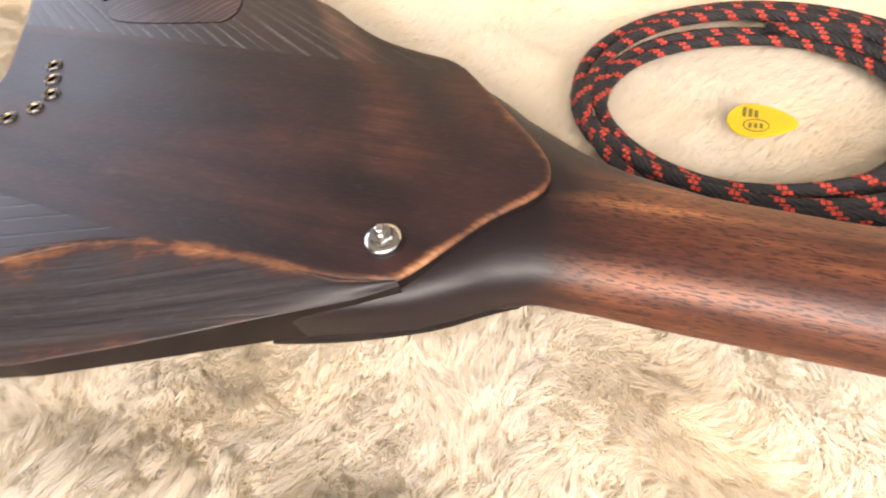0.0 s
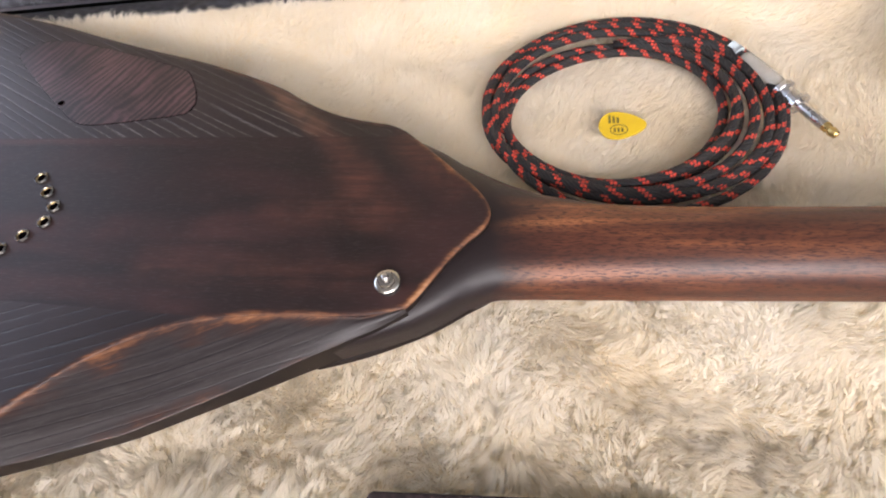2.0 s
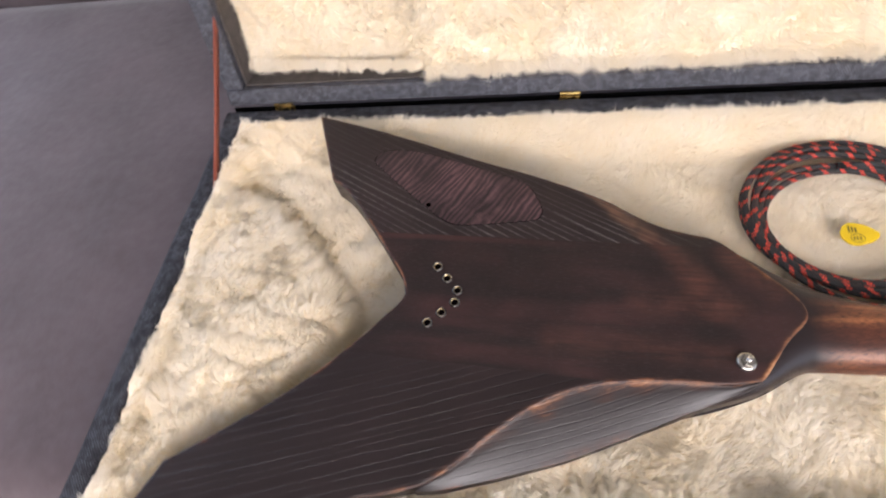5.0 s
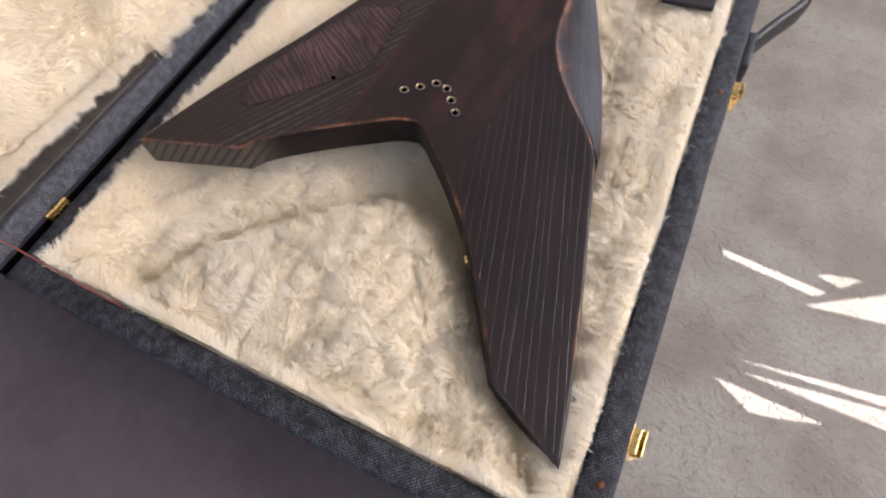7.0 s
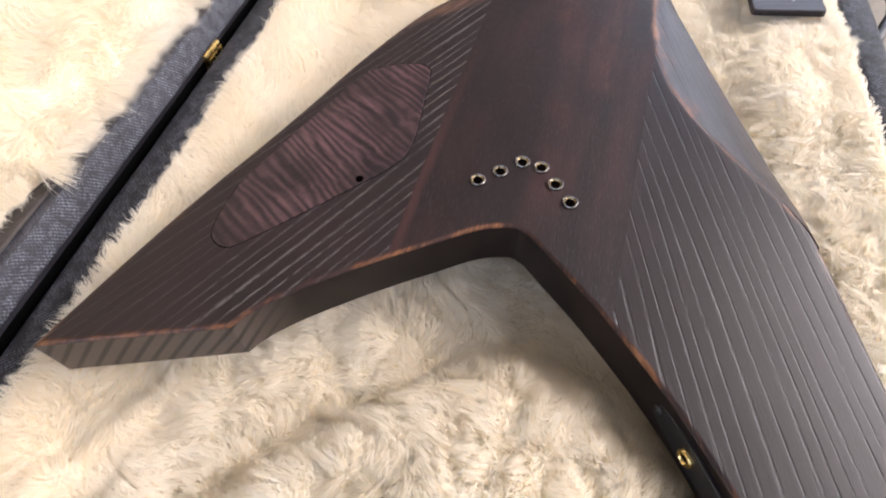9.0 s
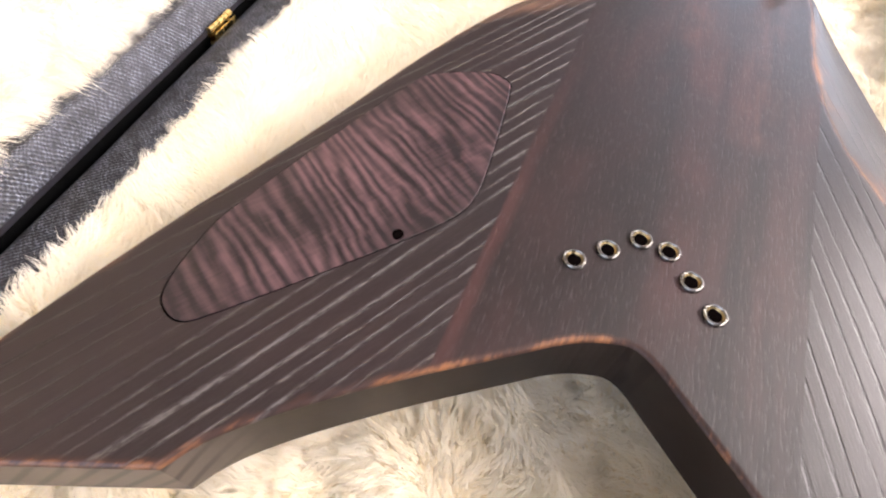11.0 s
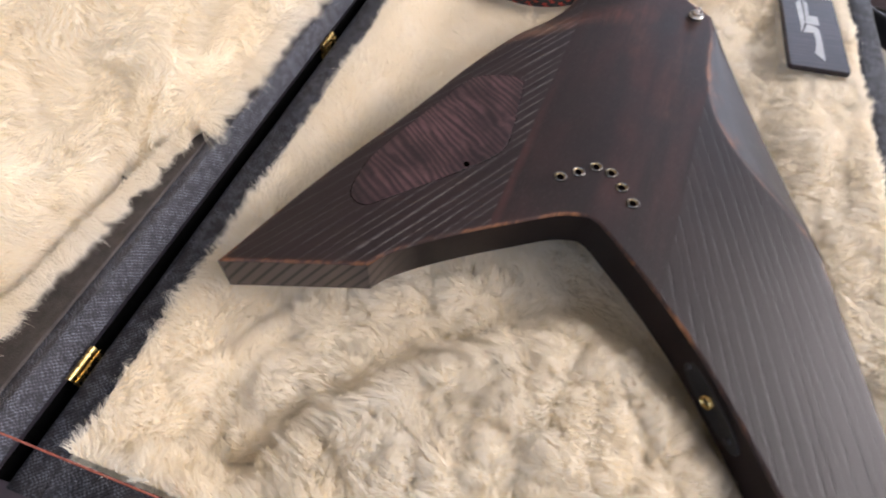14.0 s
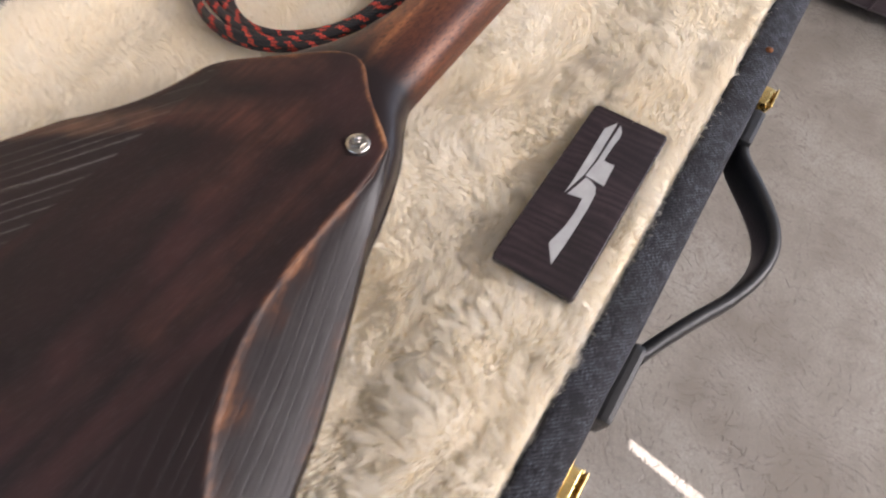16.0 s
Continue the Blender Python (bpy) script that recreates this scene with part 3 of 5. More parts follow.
bm = bmesh.new()
box(bm, X0 - 0.1, Y0 - 0.1, FLOOR_Z - 0.1, X1 + 0.1, Y1 + 0.1, FLOOR_Z)
solo("floor", bm, CARPET, "greyish beige carved-pile carpet", "carpet", "structure")
bm = bmesh.new()
box(bm, X0 - 0.1, Y0 - 0.1, TOP, X1 + 0.1, Y1 + 0.1, TOP + 0.1)
solo("ceiling", bm, CEILING, "plain pale painted ceiling", "ceiling", "structure")


def wall_with_hole(name, m, w, h, hole, label):
    """A wall 0.1 thick in the local xz plane, with one rectangular opening."""
    bm = bmesh.new()
    hx0, hz0, hx1, hz1 = hole
    for x0, z0, x1, z1 in ((0, 0, hx0, h), (hx1, 0, w, h), (hx0, 0, hx1, hz0), (hx0, hz1, hx1, h)):
        if x1 - x0 > 1e-3 and z1 - z0 > 1e-3:
            box(bm, x0, -0.05, z0, x1, 0.05, z1)
    return solo(name, bm, PAINT, label, "wall", "structure", m=m)


H = TOP - FLOOR_Z
wall_with_hole("wall_south", pose(X0, Y0 - 0.05, FLOOR_Z), X1 - X0, H, (0.7, 0.55, 5.1, 2.42), "pale painted wall with a wide window opening")
wall_with_hole("wall_north", pose(X0, Y1 + 0.05, FLOOR_Z), X1 - X0, H, (1, 1, 1, 1), "plain pale painted wall")
wall_with_hole("wall_west", pose(X0 - 0.05, Y0, FLOOR_Z, 0, 0, 90), Y1 - Y0, H, (1.8, 0.9, 4.4, 2.4), "pale painted wall with a wide window opening")
wall_with_hole("wall_east", pose(X1 + 0.05, Y0, FLOOR_Z, 0, 0, 90), Y1 - Y0, H, (0.2, 0.9, 2.0, 1.95), "pale painted wall with a window opening")

# an unseen sheet, added so that its gaps let streaks of sun onto the carpet
GAPS = [
    [(0.333, -0.370), (0.320, -0.374), (0.299, -0.528), (0.314, -0.545)],
    [(0.343, -0.526), (0.353, -0.550), (0.362, -0.598), (0.332, -0.566)],
    [(0.276, -0.516), (0.300, -0.690), (0.290, -0.900), (0.400, -0.900), (0.364, -0.660)],
    [(0.136, -0.436), (0.1515, -0.680), (0.145, -0.900), (0.190, -0.900), (0.1690, -0.680)],
    [(0.1165, -0.446), (0.112, -0.676), (0.100, -0.900), (0.138, -0.900), (0.146, -0.678)],
    [(0.091, -0.409), (0.056, -0.471), (0.064, -0.510), (0.084, -0.575)],
    [(-0.117, -0.405), (-0.30, -0.20), (-0.60, -0.21), (-0.80, -0.50), (-0.90, -0.95), (-0.05, -0.95), (-0.060, -0.656), (-0.076, -0.516)],
]


def curtain():
    """One added sheet at the window with slits, found by following the light back from the carpet."""
    y = Y0 + 0.05
    bm = bmesh.new()

    def back(p):
        k = (y - p[1]) / SUN_DIR.y
        return Vector((p[0] + k * SUN_DIR.x, y, FLOOR_Z + k * SUN_DIR.z))

    loops = [[Vector((X0 + 0.75, y, FLOOR_Z + 0.5)), Vector((X0 + 5.45, y, FLOOR_Z + 0.5)), Vector((X0 + 5.45, y, TOP - 0.02)), Vector((X0 + 0.75, y, TOP - 0.02))]]
    loops += [[back(p) for p in g] for g in GAPS]
    edges = []
    for lp in loops:
        vs = [bm.verts.new(p) for p in lp]
        edges += [bm.edges.new((vs[i], vs[(i + 1) % len(vs)])) for i in range(len(vs))]
    bmesh.ops.triangle_fill(bm, edges=edges, use_beauty=True, normal=(0, 1, 0))
    return solo("curtain", bm, SUN_BLOCKER, "unseen beige sheet with gaps, added to shape the sunlight", "curtain", "structure")


curtain()

# ---------------------------------------------------------------- sofa


def cushion_grid(bm, x0, y0, x1, y1, z, seed, round_r=0.05, step=0.03):
    """An upholstered top with softly rounded borders and slight dents."""
    nx, ny = int((x1 - x0) / step) + 1, int((y1 - y0) / step) + 1
    rows = []
    for j in range(ny + 1):
        row = []
        for i in range(nx + 1):
            x, y = x0 + (x1 - x0) * i / nx, y0 + (y1 - y0) * j / ny
            d = min(x - x0, x1 - x, y - y0, y1 - y)
            k = max(0.0, 1 - d / round_r)
            zz = z - round_r * (1 - math.sqrt(max(0.0, 1 - k * k))) * 0.8 + 0.004 * lump(x, y, 4.0, seed) * (1 - k)
            row.append(bm.verts.new((x, y, zz)))
        rows.append(row)
    for a, b in zip(rows, rows[1:]):
        for i in range(nx):
            bm.faces.new((a[i], a[i + 1], b[i + 1], b[i])).smooth = True
    rim = [rows[0][i] for i in range(nx + 1)] + [rows[j][nx] for j in range(1, ny + 1)] + [rows[ny][i] for i in range(nx - 1, -1, -1)] + [rows[j][0] for j in range(ny - 1, 0, -1)]
    low = [bm.verts.new((v.co.x, v.co.y, z - 0.17)) for v in rim]
    for i in range(len(rim)):
        j = (i + 1) % len(rim)
        bm.faces.new((rim[j], rim[i], low[i], low[j]))
    bm.faces.new(low)


SEAT_FRONT = -0.178


def piping(bm, pts, r=0.004):
    sweep(bm, pts, circle(r, 8))


sofa = thing("sofa", pose(0, 0, 0), "purplish grey suede sofa with flat seat and piping", "sofa")
bm = bmesh.new()
cushion_grid(bm, -1.15, SEAT_FRONT, 1.22, 0.75, SEAT_Z, 2.0)
part("seat_cushion", bm, SUEDE, sofa)
bm = bmesh.new()
piping(bm, [(-1.13 + 0.1 * i, SEAT_FRONT - 0.002, SEAT_Z - 0.055 + 0.002 * math.sin(i)) for i in range(24)])
part("piping", bm, SUEDE, sofa)
bm = bmesh.new()
box(bm, -1.15, SEAT_FRONT + 0.02, FLOOR_Z + 0.03, 1.22, 0.75, SEAT_Z - 0.172, 0.012)
part("base", bm, SUEDE, sofa)
bm = bmesh.new()
box(bm, -1.15, 0.76, FLOOR_Z + 0.03, 1.22, 1.0, 0.32, 0.06, seg=4)
part("backrest", bm, SUEDE, sofa)

chaise = thing("chaise", pose(0, 0, 0), "purplish grey suede chaise section standing on carpet", "sofa")
bm = bmesh.new()
box(bm, 1.36, -1.25, FLOOR_Z + 0.02, 2.3, 0.9, -0.20, 0.03, seg=3)
part("base", bm, SUEDE, chaise)
for yy in (-0.405, -0.95, 0.2):
    bm = bmesh.new()
    box(bm, 1.357, yy - 0.003, FLOOR_Z + 0.03, 1.364, yy + 0.003, -0.22, 0.0015)
    part("seam", bm, SUEDE, chaise)

# ---------------------------------------------------------------- guitar case
CASE_L, CASE_R, HINGE_Y = -0.282, 0.98, 0.2655
WALL_T, CASE_B, BACK_GAP = 0.0235, SEAT_Z + 0.014, 0.0050


def front_y(x):
    """The outer front edge, which runs slightly towards the hinges."""
    return -0.2350 + 0.0117 * x


def front_drop(x):
    """How far the front rim sags below the hinge side."""
    return -0.0030 + 0.0155 * smoothstep(-0.34, 0.24, x) + 0.0025 * smoothstep(0.1, 0.5, x)


case = thing("guitar_case", pose(0, 0, 0), "open blue-black vinyl guitar case with cream plush lining, on sofa", "guitar case")


def strip(bm, a, b, z0, z1, t, n=30, seed=0.0, lip=0.004, drop=None):
    """One side wall between two outer corners; t: thickness towards the left of a-b. Slightly wavy, rounded lip."""
    a, b = Vector(a), Vector(b)
    d = (b - a).normalized()
    nrm = Vector((-d.y, d.x))
    prof = [(0, z0), (0, z1 - lip), (lip * 0.3, z1 - lip * 0.3), (lip, z1), (t - lip, z1), (t - lip * 0.3, z1 - lip * 0.3), (t, z1 - lip), (t, z0)]
    rings = []
    for i in range(n + 1):
        p = a + (b - a) * i / n
        w = 0.0009 * lump(i * 0.21, seed, 1.0, seed)
        d = drop(p) if drop else 0.0
        rings.append([bm.verts.new((p.x + nrm.x * (s + w), p.y + nrm.y * (s + w), z + (w if z == z1 else 0) - (d if z > z0 else 0))) for s, z in prof])
    k = len(prof)
    for r0, r1 in zip(rings, rings[1:]):
        for j in range(k):
            bm.faces.new((r0[j], r1[j], r1[(j + 1) % k], r0[(j + 1) % k])).smooth = True
    bm.faces.new(rings[0][::-1])
    bm.faces.new(rings[-1])


fl, fr = (CASE_L, front_y(CASE_L)), (CASE_R, front_y(CASE_R))
bl, br = (CASE_L, HINGE_Y - BACK_GAP), (CASE_R, HINGE_Y - BACK_GAP)
bm = bmesh.new()
strip(bm, fl, fr, CASE_B, RIM_Z, WALL_T, 60, 1.0, drop=lambda p: front_drop(p.x))
part("front_wall", bm, TOLEX, case)
bm = bmesh.new()
strip(bm, br, bl, CASE_B, RIM_Z, WALL_T, 60, 2.0)
part("back_wall", bm, TOLEX, case)
bm = bmesh.new()
strip(bm, (bl[0], bl[1] - WALL_T), (fl[0], fl[1] + WALL_T), CASE_B, RIM_Z, WALL_T, 30, 3.0, drop=lambda p: front_drop(p.x) * smoothstep(0.24, -0.21, p.y))
part("end_wall", bm, TOLEX, case)
bm = bmesh.new()
strip(bm, (fr[0], fr[1] + WALL_T), (br[0], br[1] - WALL_T), CASE_B, RIM_Z, WALL_T, 30, 4.0, drop=lambda p: front_drop(p.x) * smoothstep(0.24, -0.21, p.y))
part("end_wall", bm, TOLEX, case)
bm = bmesh.new()
box(bm, CASE_L + 0.02, -0.215, CASE_B + 0.001, CASE_R - 0.02, HINGE_Y - 0.025, CASE_B + 0.008)
part("bottom", bm, TOLEX, case)
# unseen feet, added to lift the case so a shaded gap shows below
for fx, fy in ((-0.21, -0.14), (-0.21, 0.20), (0.88, -0.14), (0.88, 0.20)):
    bm = bmesh.new()
    lathe(bm, [(0, SEAT_Z - 0.004), (0.010, SEAT_Z - 0.004), (0.013, CASE_B + 0.002), (0, CASE_B + 0.002)], 16, pose(fx, fy, 0))
    part("unseen_foot", bm, BLACK, case)

# ---- plush lining
CUSHION = [(-0.262, 0.150), (-0.215, 0.146), (-0.175, 0.118), (-0.140, 0.082), (-0.098, 0.030), (-0.080, 0.000), (-0.086, -0.045), (-0.115, -0.078), (-0.150, -0.106), (-0.190, -0.150), (-0.235, -0.200), (-0.262, -0.215)]


def poly_distance(x, y, poly):
    """Signed distance to a polygon, positive inside."""
    inside, best = False, 9.0
    n = len(poly)
    for i in range(n):
        (ax, ay), (bx, by) = poly[i], poly[(i + 1) % n]
        if (ay > y) != (by > y) and x < (bx - ax) * (y - ay) / (by - ay) + ax:
            inside = not inside
        dx, dy = bx - ax, by - ay
        t = max(0.0, min(1.0, ((x - ax) * dx + (y - ay) * dy) / (dx * dx + dy * dy)))
        best = min(best, math.hypot(x - ax - t * dx, y - ay - t * dy))
    return best if inside else -best


IN_L, IN_R, IN_B = CASE_L + WALL_T, CASE_R - WALL_T, HINGE_Y - BACK_GAP - WALL_T


def in_front(x):
    return front_y(x) + WALL_T


def puffs(x, y, size, seed):
    """Rounded tufts about size across, with narrow creases between them; 0 in a crease, 1 on a crown."""
    wx = x + 0.45 * size * noise.noise(Vector((x / size * 0.6, y / size * 0.6, seed)))
    wy = y + 0.45 * size * noise.noise(Vector((x / size * 0.6, y / size * 0.6, seed + 9.0)))
    near, _ = noise.voronoi(Vector((wx / size, wy / size, seed)))
    return min(1.0, (near[1] - near[0]) / 0.55) ** 0.6


def fluff(x, y):
    """1 where the pile stands up in tufts, towards 0 where it lies smooth: behind the neck and on the shelf in the V."""
    rough = 1.0 - 0.70 * smoothstep(-0.06, 0.03, x) * smoothstep(-0.02, 0.05, y)
    if x < -0.01:
        rough = min(rough, 0.66 + 0.34 * smoothstep(-0.010, 0.006, poly_distance(x, y, CUSHION)) + 0.78 * smoothstep(-0.13, -0.17, y) + 0.5 * smoothstep(-0.19, -0.24, x))
    return max(0.1, min(1.0, rough))


def plush_height(x, y):
    z = -0.052
    f = y - in_front(x)
    front = 0.024 * (1 - smoothstep(0.006, 0.10, f)) + 0.006 * (1 - smoothstep(0.0, 0.03, f)) - front_drop(x) * (1 - smoothstep(0.005, 0.055, f))
    z += max(0.032 * (1 - smoothstep(0.0, 0.034, x - IN_L)), 0.029 * (1 - smoothstep(0.0, 0.055, IN_B - y)), front)
    if x < -0.05:
        d = poly_distance(x, y, CUSHION)
        z = max(z, -0.056 + 0.026 * smoothstep(-0.016, 0.022, d) + 0.007 * smoothstep(0.02, 0.08, d))
        t = max(0.0, min(1.0, ((x + 0.098) * -0.104 + (y - 0.160) * 0.048) / (0.104 ** 2 + 0.048 ** 2)))
        z += 0.0055 * math.exp(-(math.hypot(x + 0.098 + 0.104 * t, y - 0.160 - 0.048 * t) / 0.0060) ** 2)     # ridge added beside the upper tip, imitating a streak of sunlight by its shape
    bx, by = max(0.0, 0.218 - x, x - 0.372), max(0.0, -0.200 - y, y + 0.132)
    flat = 1.0 - smoothstep(0.0, 0.012, math.hypot(bx, by))
    z = min(z, -0.0318 - 0.072 * (x - 0.2275) + 0.5 * math.hypot(bx, by)) if math.hypot(bx, by) < 0.05 else z   # pressed down under the wooden plate
    rough = fluff(x, y)
    deep = smoothstep(-0.02, -0.08, x)
    z += (0.0015 + 0.0020 * rough + 0.0012 * deep) * lump(x, y, 15.0, 3.1) + rough * ((0.0036 + 0.0036 * deep) * puffs(x, y, 0.034, 2.0) + 0.0022 * puffs(x, y, 0.0160, 5.0) + 0.0012 * lump(x, y, 70.0, 4.2)) - 0.0048
    z += 0.006 * smoothstep(0.26, 0.30, x) * smoothstep(-0.10, -0.05, y) * smoothstep(0.0, -0.02, y)     # swells against the neck
    if flat > 0:
        z = min(z, -0.0322 - 0.072 * (x - 0.2275) + 0.016 * (1 - flat))
    return z


def grid_mesh(name, fx, nx, ny):
    """A smooth grid from fx(i, j) and its points as an array."""
    co = np.array([fx(i, j) for j in range(ny + 1) for i in range(nx + 1)], dtype=np.float32)
    idx = np.arange((nx + 1) * (ny + 1)).reshape(ny + 1, nx + 1)
    quads = np.stack([idx[:-1, :-1], idx[:-1, 1:], idx[1:, 1:], idx[1:, :-1]], -1).reshape(-1, 4)
    me = bpy.data.meshes.new(name)
    me.from_pydata(co.tolist(), [], quads.tolist())
    me.shade_smooth()
    return me, co.reshape(ny + 1, nx + 1, 3)


def pile(name, grid, count, length, width, lean, seed, mask=None, stand=None, flat=0.55, curl=0.50, gather=0.62):
    """Tapered hairs rooted on a grid of points; they lean along a slowly turning field and gather into tufts."""
    rng = np.random.default_rng(seed)
    ny, nx = grid.shape[0] - 1, grid.shape[1] - 1
    u, v = rng.random(count) * nx, rng.random(count) * ny
    i, j = np.minimum(u.astype(int), nx - 1), np.minimum(v.astype(int), ny - 1)
    a, b = (u - i)[:, None], (v - j)[:, None]
    p00, p10, p01, p11 = grid[j, i], grid[j, i + 1], grid[j + 1, i], grid[j + 1, i + 1]
    root = (p00 * (1 - a) + p10 * a) * (1 - b) + (p01 * (1 - a) + p11 * a) * b
    du, dv = (p10 - p00), (p01 - p00)
    nrm = np.cross(du, dv)
    nrm /= np.linalg.norm(nrm, axis=1, keepdims=True)
    if mask is not None:
        keep = mask(root)
        root, nrm, du, dv, u, v = root[keep], nrm[keep], du[keep], dv[keep], u[keep], v[keep]
    n = len(root)
    tu = du / np.linalg.norm(du, axis=1, keepdims=True)
    tv = np.cross(nrm, tu)
    # a slowly turning combing direction, from a few waves
    s, w = root[:, 0], root[:, 1] + root[:, 2] * 1.7
    up = np.ones(n) if stand is None else stand[np.minimum(v.astype(int), ny), np.minimum(u.astype(int), nx)]
    ang = lean + (0.25 + 0.75 * up) * (1.1 * np.sin(s * 31 + 2.3 * np.sin(w * 27 + seed)) + 0.9 * np.sin(w * 43 + 1.7 * np.sin(s * 53)) + 0.25 * np.sin(s * 120 + w * 95)) + rng.normal(0, curl, n)
    tilt = flat * up + 1.15 * (1 - up) + 0.22 * np.sin(s * 67 + w * 59) + rng.normal(0, 0.20, n)
    dirs = nrm * np.cos(tilt)[:, None] + (tu * np.cos(ang)[:, None] + tv * np.sin(ang)[:, None]) * np.sin(tilt)[:, None]
    ln = length * (0.65 + 0.7 * rng.random(n))
    bend = (tu * np.cos(ang + 0.6)[:, None] + tv * np.sin(ang + 0.6)[:, None] - nrm * 0.55) * (ln * 0.35)[:, None]
    return hairs(name, root, dirs, bend, nrm, ln, width, rng, gather)


def hairs(name, root, dirs, bend, nrm, ln, width, rng, gather):
    """One mesh of tapered hairs; tips are drawn towards the middle of small cells, so that tufts form."""
    n = len(root)
    s, w = root[:, 0], root[:, 1] + root[:, 2] * 1.7
    mid = root + dirs * (ln * 0.5)[:, None]
    tip = root + dirs * ln[:, None] + bend
    cell = 0.0065
    key = np.stack([np.round(s / cell + 0.45 * np.sin(w * 260)), np.round(w / cell + 0.45 * np.sin(s * 270))], 1)
    _, inv = np.unique(key, axis=0, return_inverse=True)
    inv = inv.ravel()
    cnt = np.bincount(inv).astype(float)
    mean = np.stack([np.bincount(inv, tip[:, k]) / cnt for k in range(3)], 1)
    mean += rng.normal(0, 0.0016, mean.shape)
    tip = tip * (1 - gather) + mean[inv] * gather
    side = np.cross(dirs, nrm + 0.8 * rng.normal(0, 1, (n, 3)))      # hairs lie with their flat side outwards
    side /= np.linalg.norm(side, axis=1, keepdims=True)
    wd = (width * (0.6 + 0.8 * rng.random(n)))[:, None] * side
    co = np.stack([root - wd, root + wd, mid + wd * 0.8, mid - wd * 0.8, tip], 1).reshape(-1, 3).astype(np.float32)
    base = (np.arange(n) * 5)[:, None]
    loops = np.concatenate([base + [[0, 1, 2, 3]], base + [[3, 2, 4]]], 1).ravel().astype(np.int32)
    starts = np.stack([np.arange(n) * 7, np.arange(n) * 7 + 4], 1).ravel().astype(np.int32)
    me = bpy.data.meshes.new(name)
    me.vertices.add(n * 5)
    me.vertices.foreach_set("co", co.ravel())
    me.loops.add(n * 7)
    me.loops.foreach_set("vertex_index", loops)
    me.polygons.add(n * 2)
    me.polygons.foreach_set("loop_start", starts)
    me.update(calc_edges=True)
    me.shade_smooth()
    me.materials.append(PILE)
    return me


def fringe(name, a, b, out, up, count, length, width, seed, drop=None):
    """Tufts along the border of the lining that hang out over the rim."""
    rng = np.random.default_rng(seed)
    a, b, out, up = (np.array(v, float) for v in (a, b, out, up))
    t = rng.random(count)
    span = np.linalg.norm(b - a)

    def wander(step, lo, hi):
        k = int(span / step) + 2
        knots = np.sort(rng.random(k))
        knots[0], knots[-1] = 0.0, 1.0
        return np.interp(t, knots, rng.uniform(lo, hi, k))

    bunch = np.clip(0.6 * wander(0.007, 0, 1) + 0.6 * wander(0.025, -0.2, 1), 0, 1)
    root = a + (b - a) * t[:, None] + out * rng.normal(-0.003, 0.002, count)[:, None] + up * rng.normal(0.0, 0.0012, count)[:, None]
    if drop:
        root[:, 2] -= [drop(x) for x in root[:, 0]]
    along = (b - a) / np.linalg.norm(b - a)
    sway = wander(0.006, -0.9, 0.9) + wander(0.030, -0.5, 0.5) + rng.normal(0, 0.35, count)
    dirs = out * 0.8 + up * (0.55 + 0.3 * rng.normal(0, 1, count))[:, None] + along * sway[:, None]
    dirs /= np.linalg.norm(dirs, axis=1, keepdims=True)
    ln = length * (0.45 + 0.85 * bunch) * (0.7 + 0.6 * rng.random(count))
    bend = (out * 0.3 - up * 0.45) * (ln * 0.5)[:, None]
    return hairs(name, root, dirs, bend, np.tile(up, (count, 1)), ln, width, rng, 0.35)


NX, NY = 420, 210
SHOW_R = 0.70


def lining_point(i, j):
    x = IN_L + 0.002 + (SHOW_R - IN_L) * i / NX
    y = in_front(x) + 0.001 + (IN_B - 0.002 - in_front(x)) * j / NY
    return x, y, plush_height(x, y)


me, lining_grid = grid_mesh("plush_lining", lining_point, NX, NY)
me.materials.append(PLUSH)
part("plush_lining", me, PLUSH, case, "cream plush lining with tufted pile")
bm = bmesh.new()
box(bm, SHOW_R, in_front(SHOW_R) + 0.004, -0.075, IN_R, IN_B, -0.055, 0.004)
part("plush_lining", bm, PLUSH, case)

# ---- lid, leaning back on its hinges
LID_OPEN = 12.5
lid_frame = pose(0, HINGE_Y + 0.0042, RIM_Z - 0.001, -LID_OPEN)   # local: x along, y into the lid, z up the panel
LID_H, LID_D = 0.49, 0.062
lid = thing("lid", lid_frame, "", "")
lid.parent = case


def lid_bar(x0, z0, x1, z1):
    bm = bmesh.new()
    box(bm, x0, 0, z0, x1, LID_D, z1, 0.0035, seg=3)
    return bm


part("rim_wall", lid_bar(CASE_L, 0.0, CASE_R, 0.0200), TOLEX_LID_LIT, lid)
part("rim_wall", lid_bar(CASE_L, 0.0202, CASE_L + 0.0235, LID_H), TOLEX_LID_LIT, lid)
part("rim_wall", lid_bar(CASE_R - 0.0235, 0.0202, CASE_R, LID_H), TOLEX_LID_LIT, lid)
part("rim_wall", lid_bar(CASE_L + 0.0202, LID_H - 0.0235, CASE_R - 0.0202, LID_H), TOLEX_LID_LIT, lid)
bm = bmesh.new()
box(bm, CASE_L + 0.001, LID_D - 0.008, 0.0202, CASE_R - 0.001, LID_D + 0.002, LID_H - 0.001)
part("panel", bm, TOLEX_LID_LIT, lid)
bm = bmesh.new()
box(bm, CASE_L + 0.0238, 0.010, 0.0204, CASE_R - 0.0238, LID_D - 0.010, 0.0227, 0.001)
box(bm, CASE_L + 0.0238, 0.010, 0.0229, CASE_L + 0.0262, LID_D - 0.010, LID_H - 0.03, 0.001)
part("liner_strip", bm, LINER, lid, "bare grey liner strip")

LNX, LNZ = 260, 90
LID_SHOW = 0.34


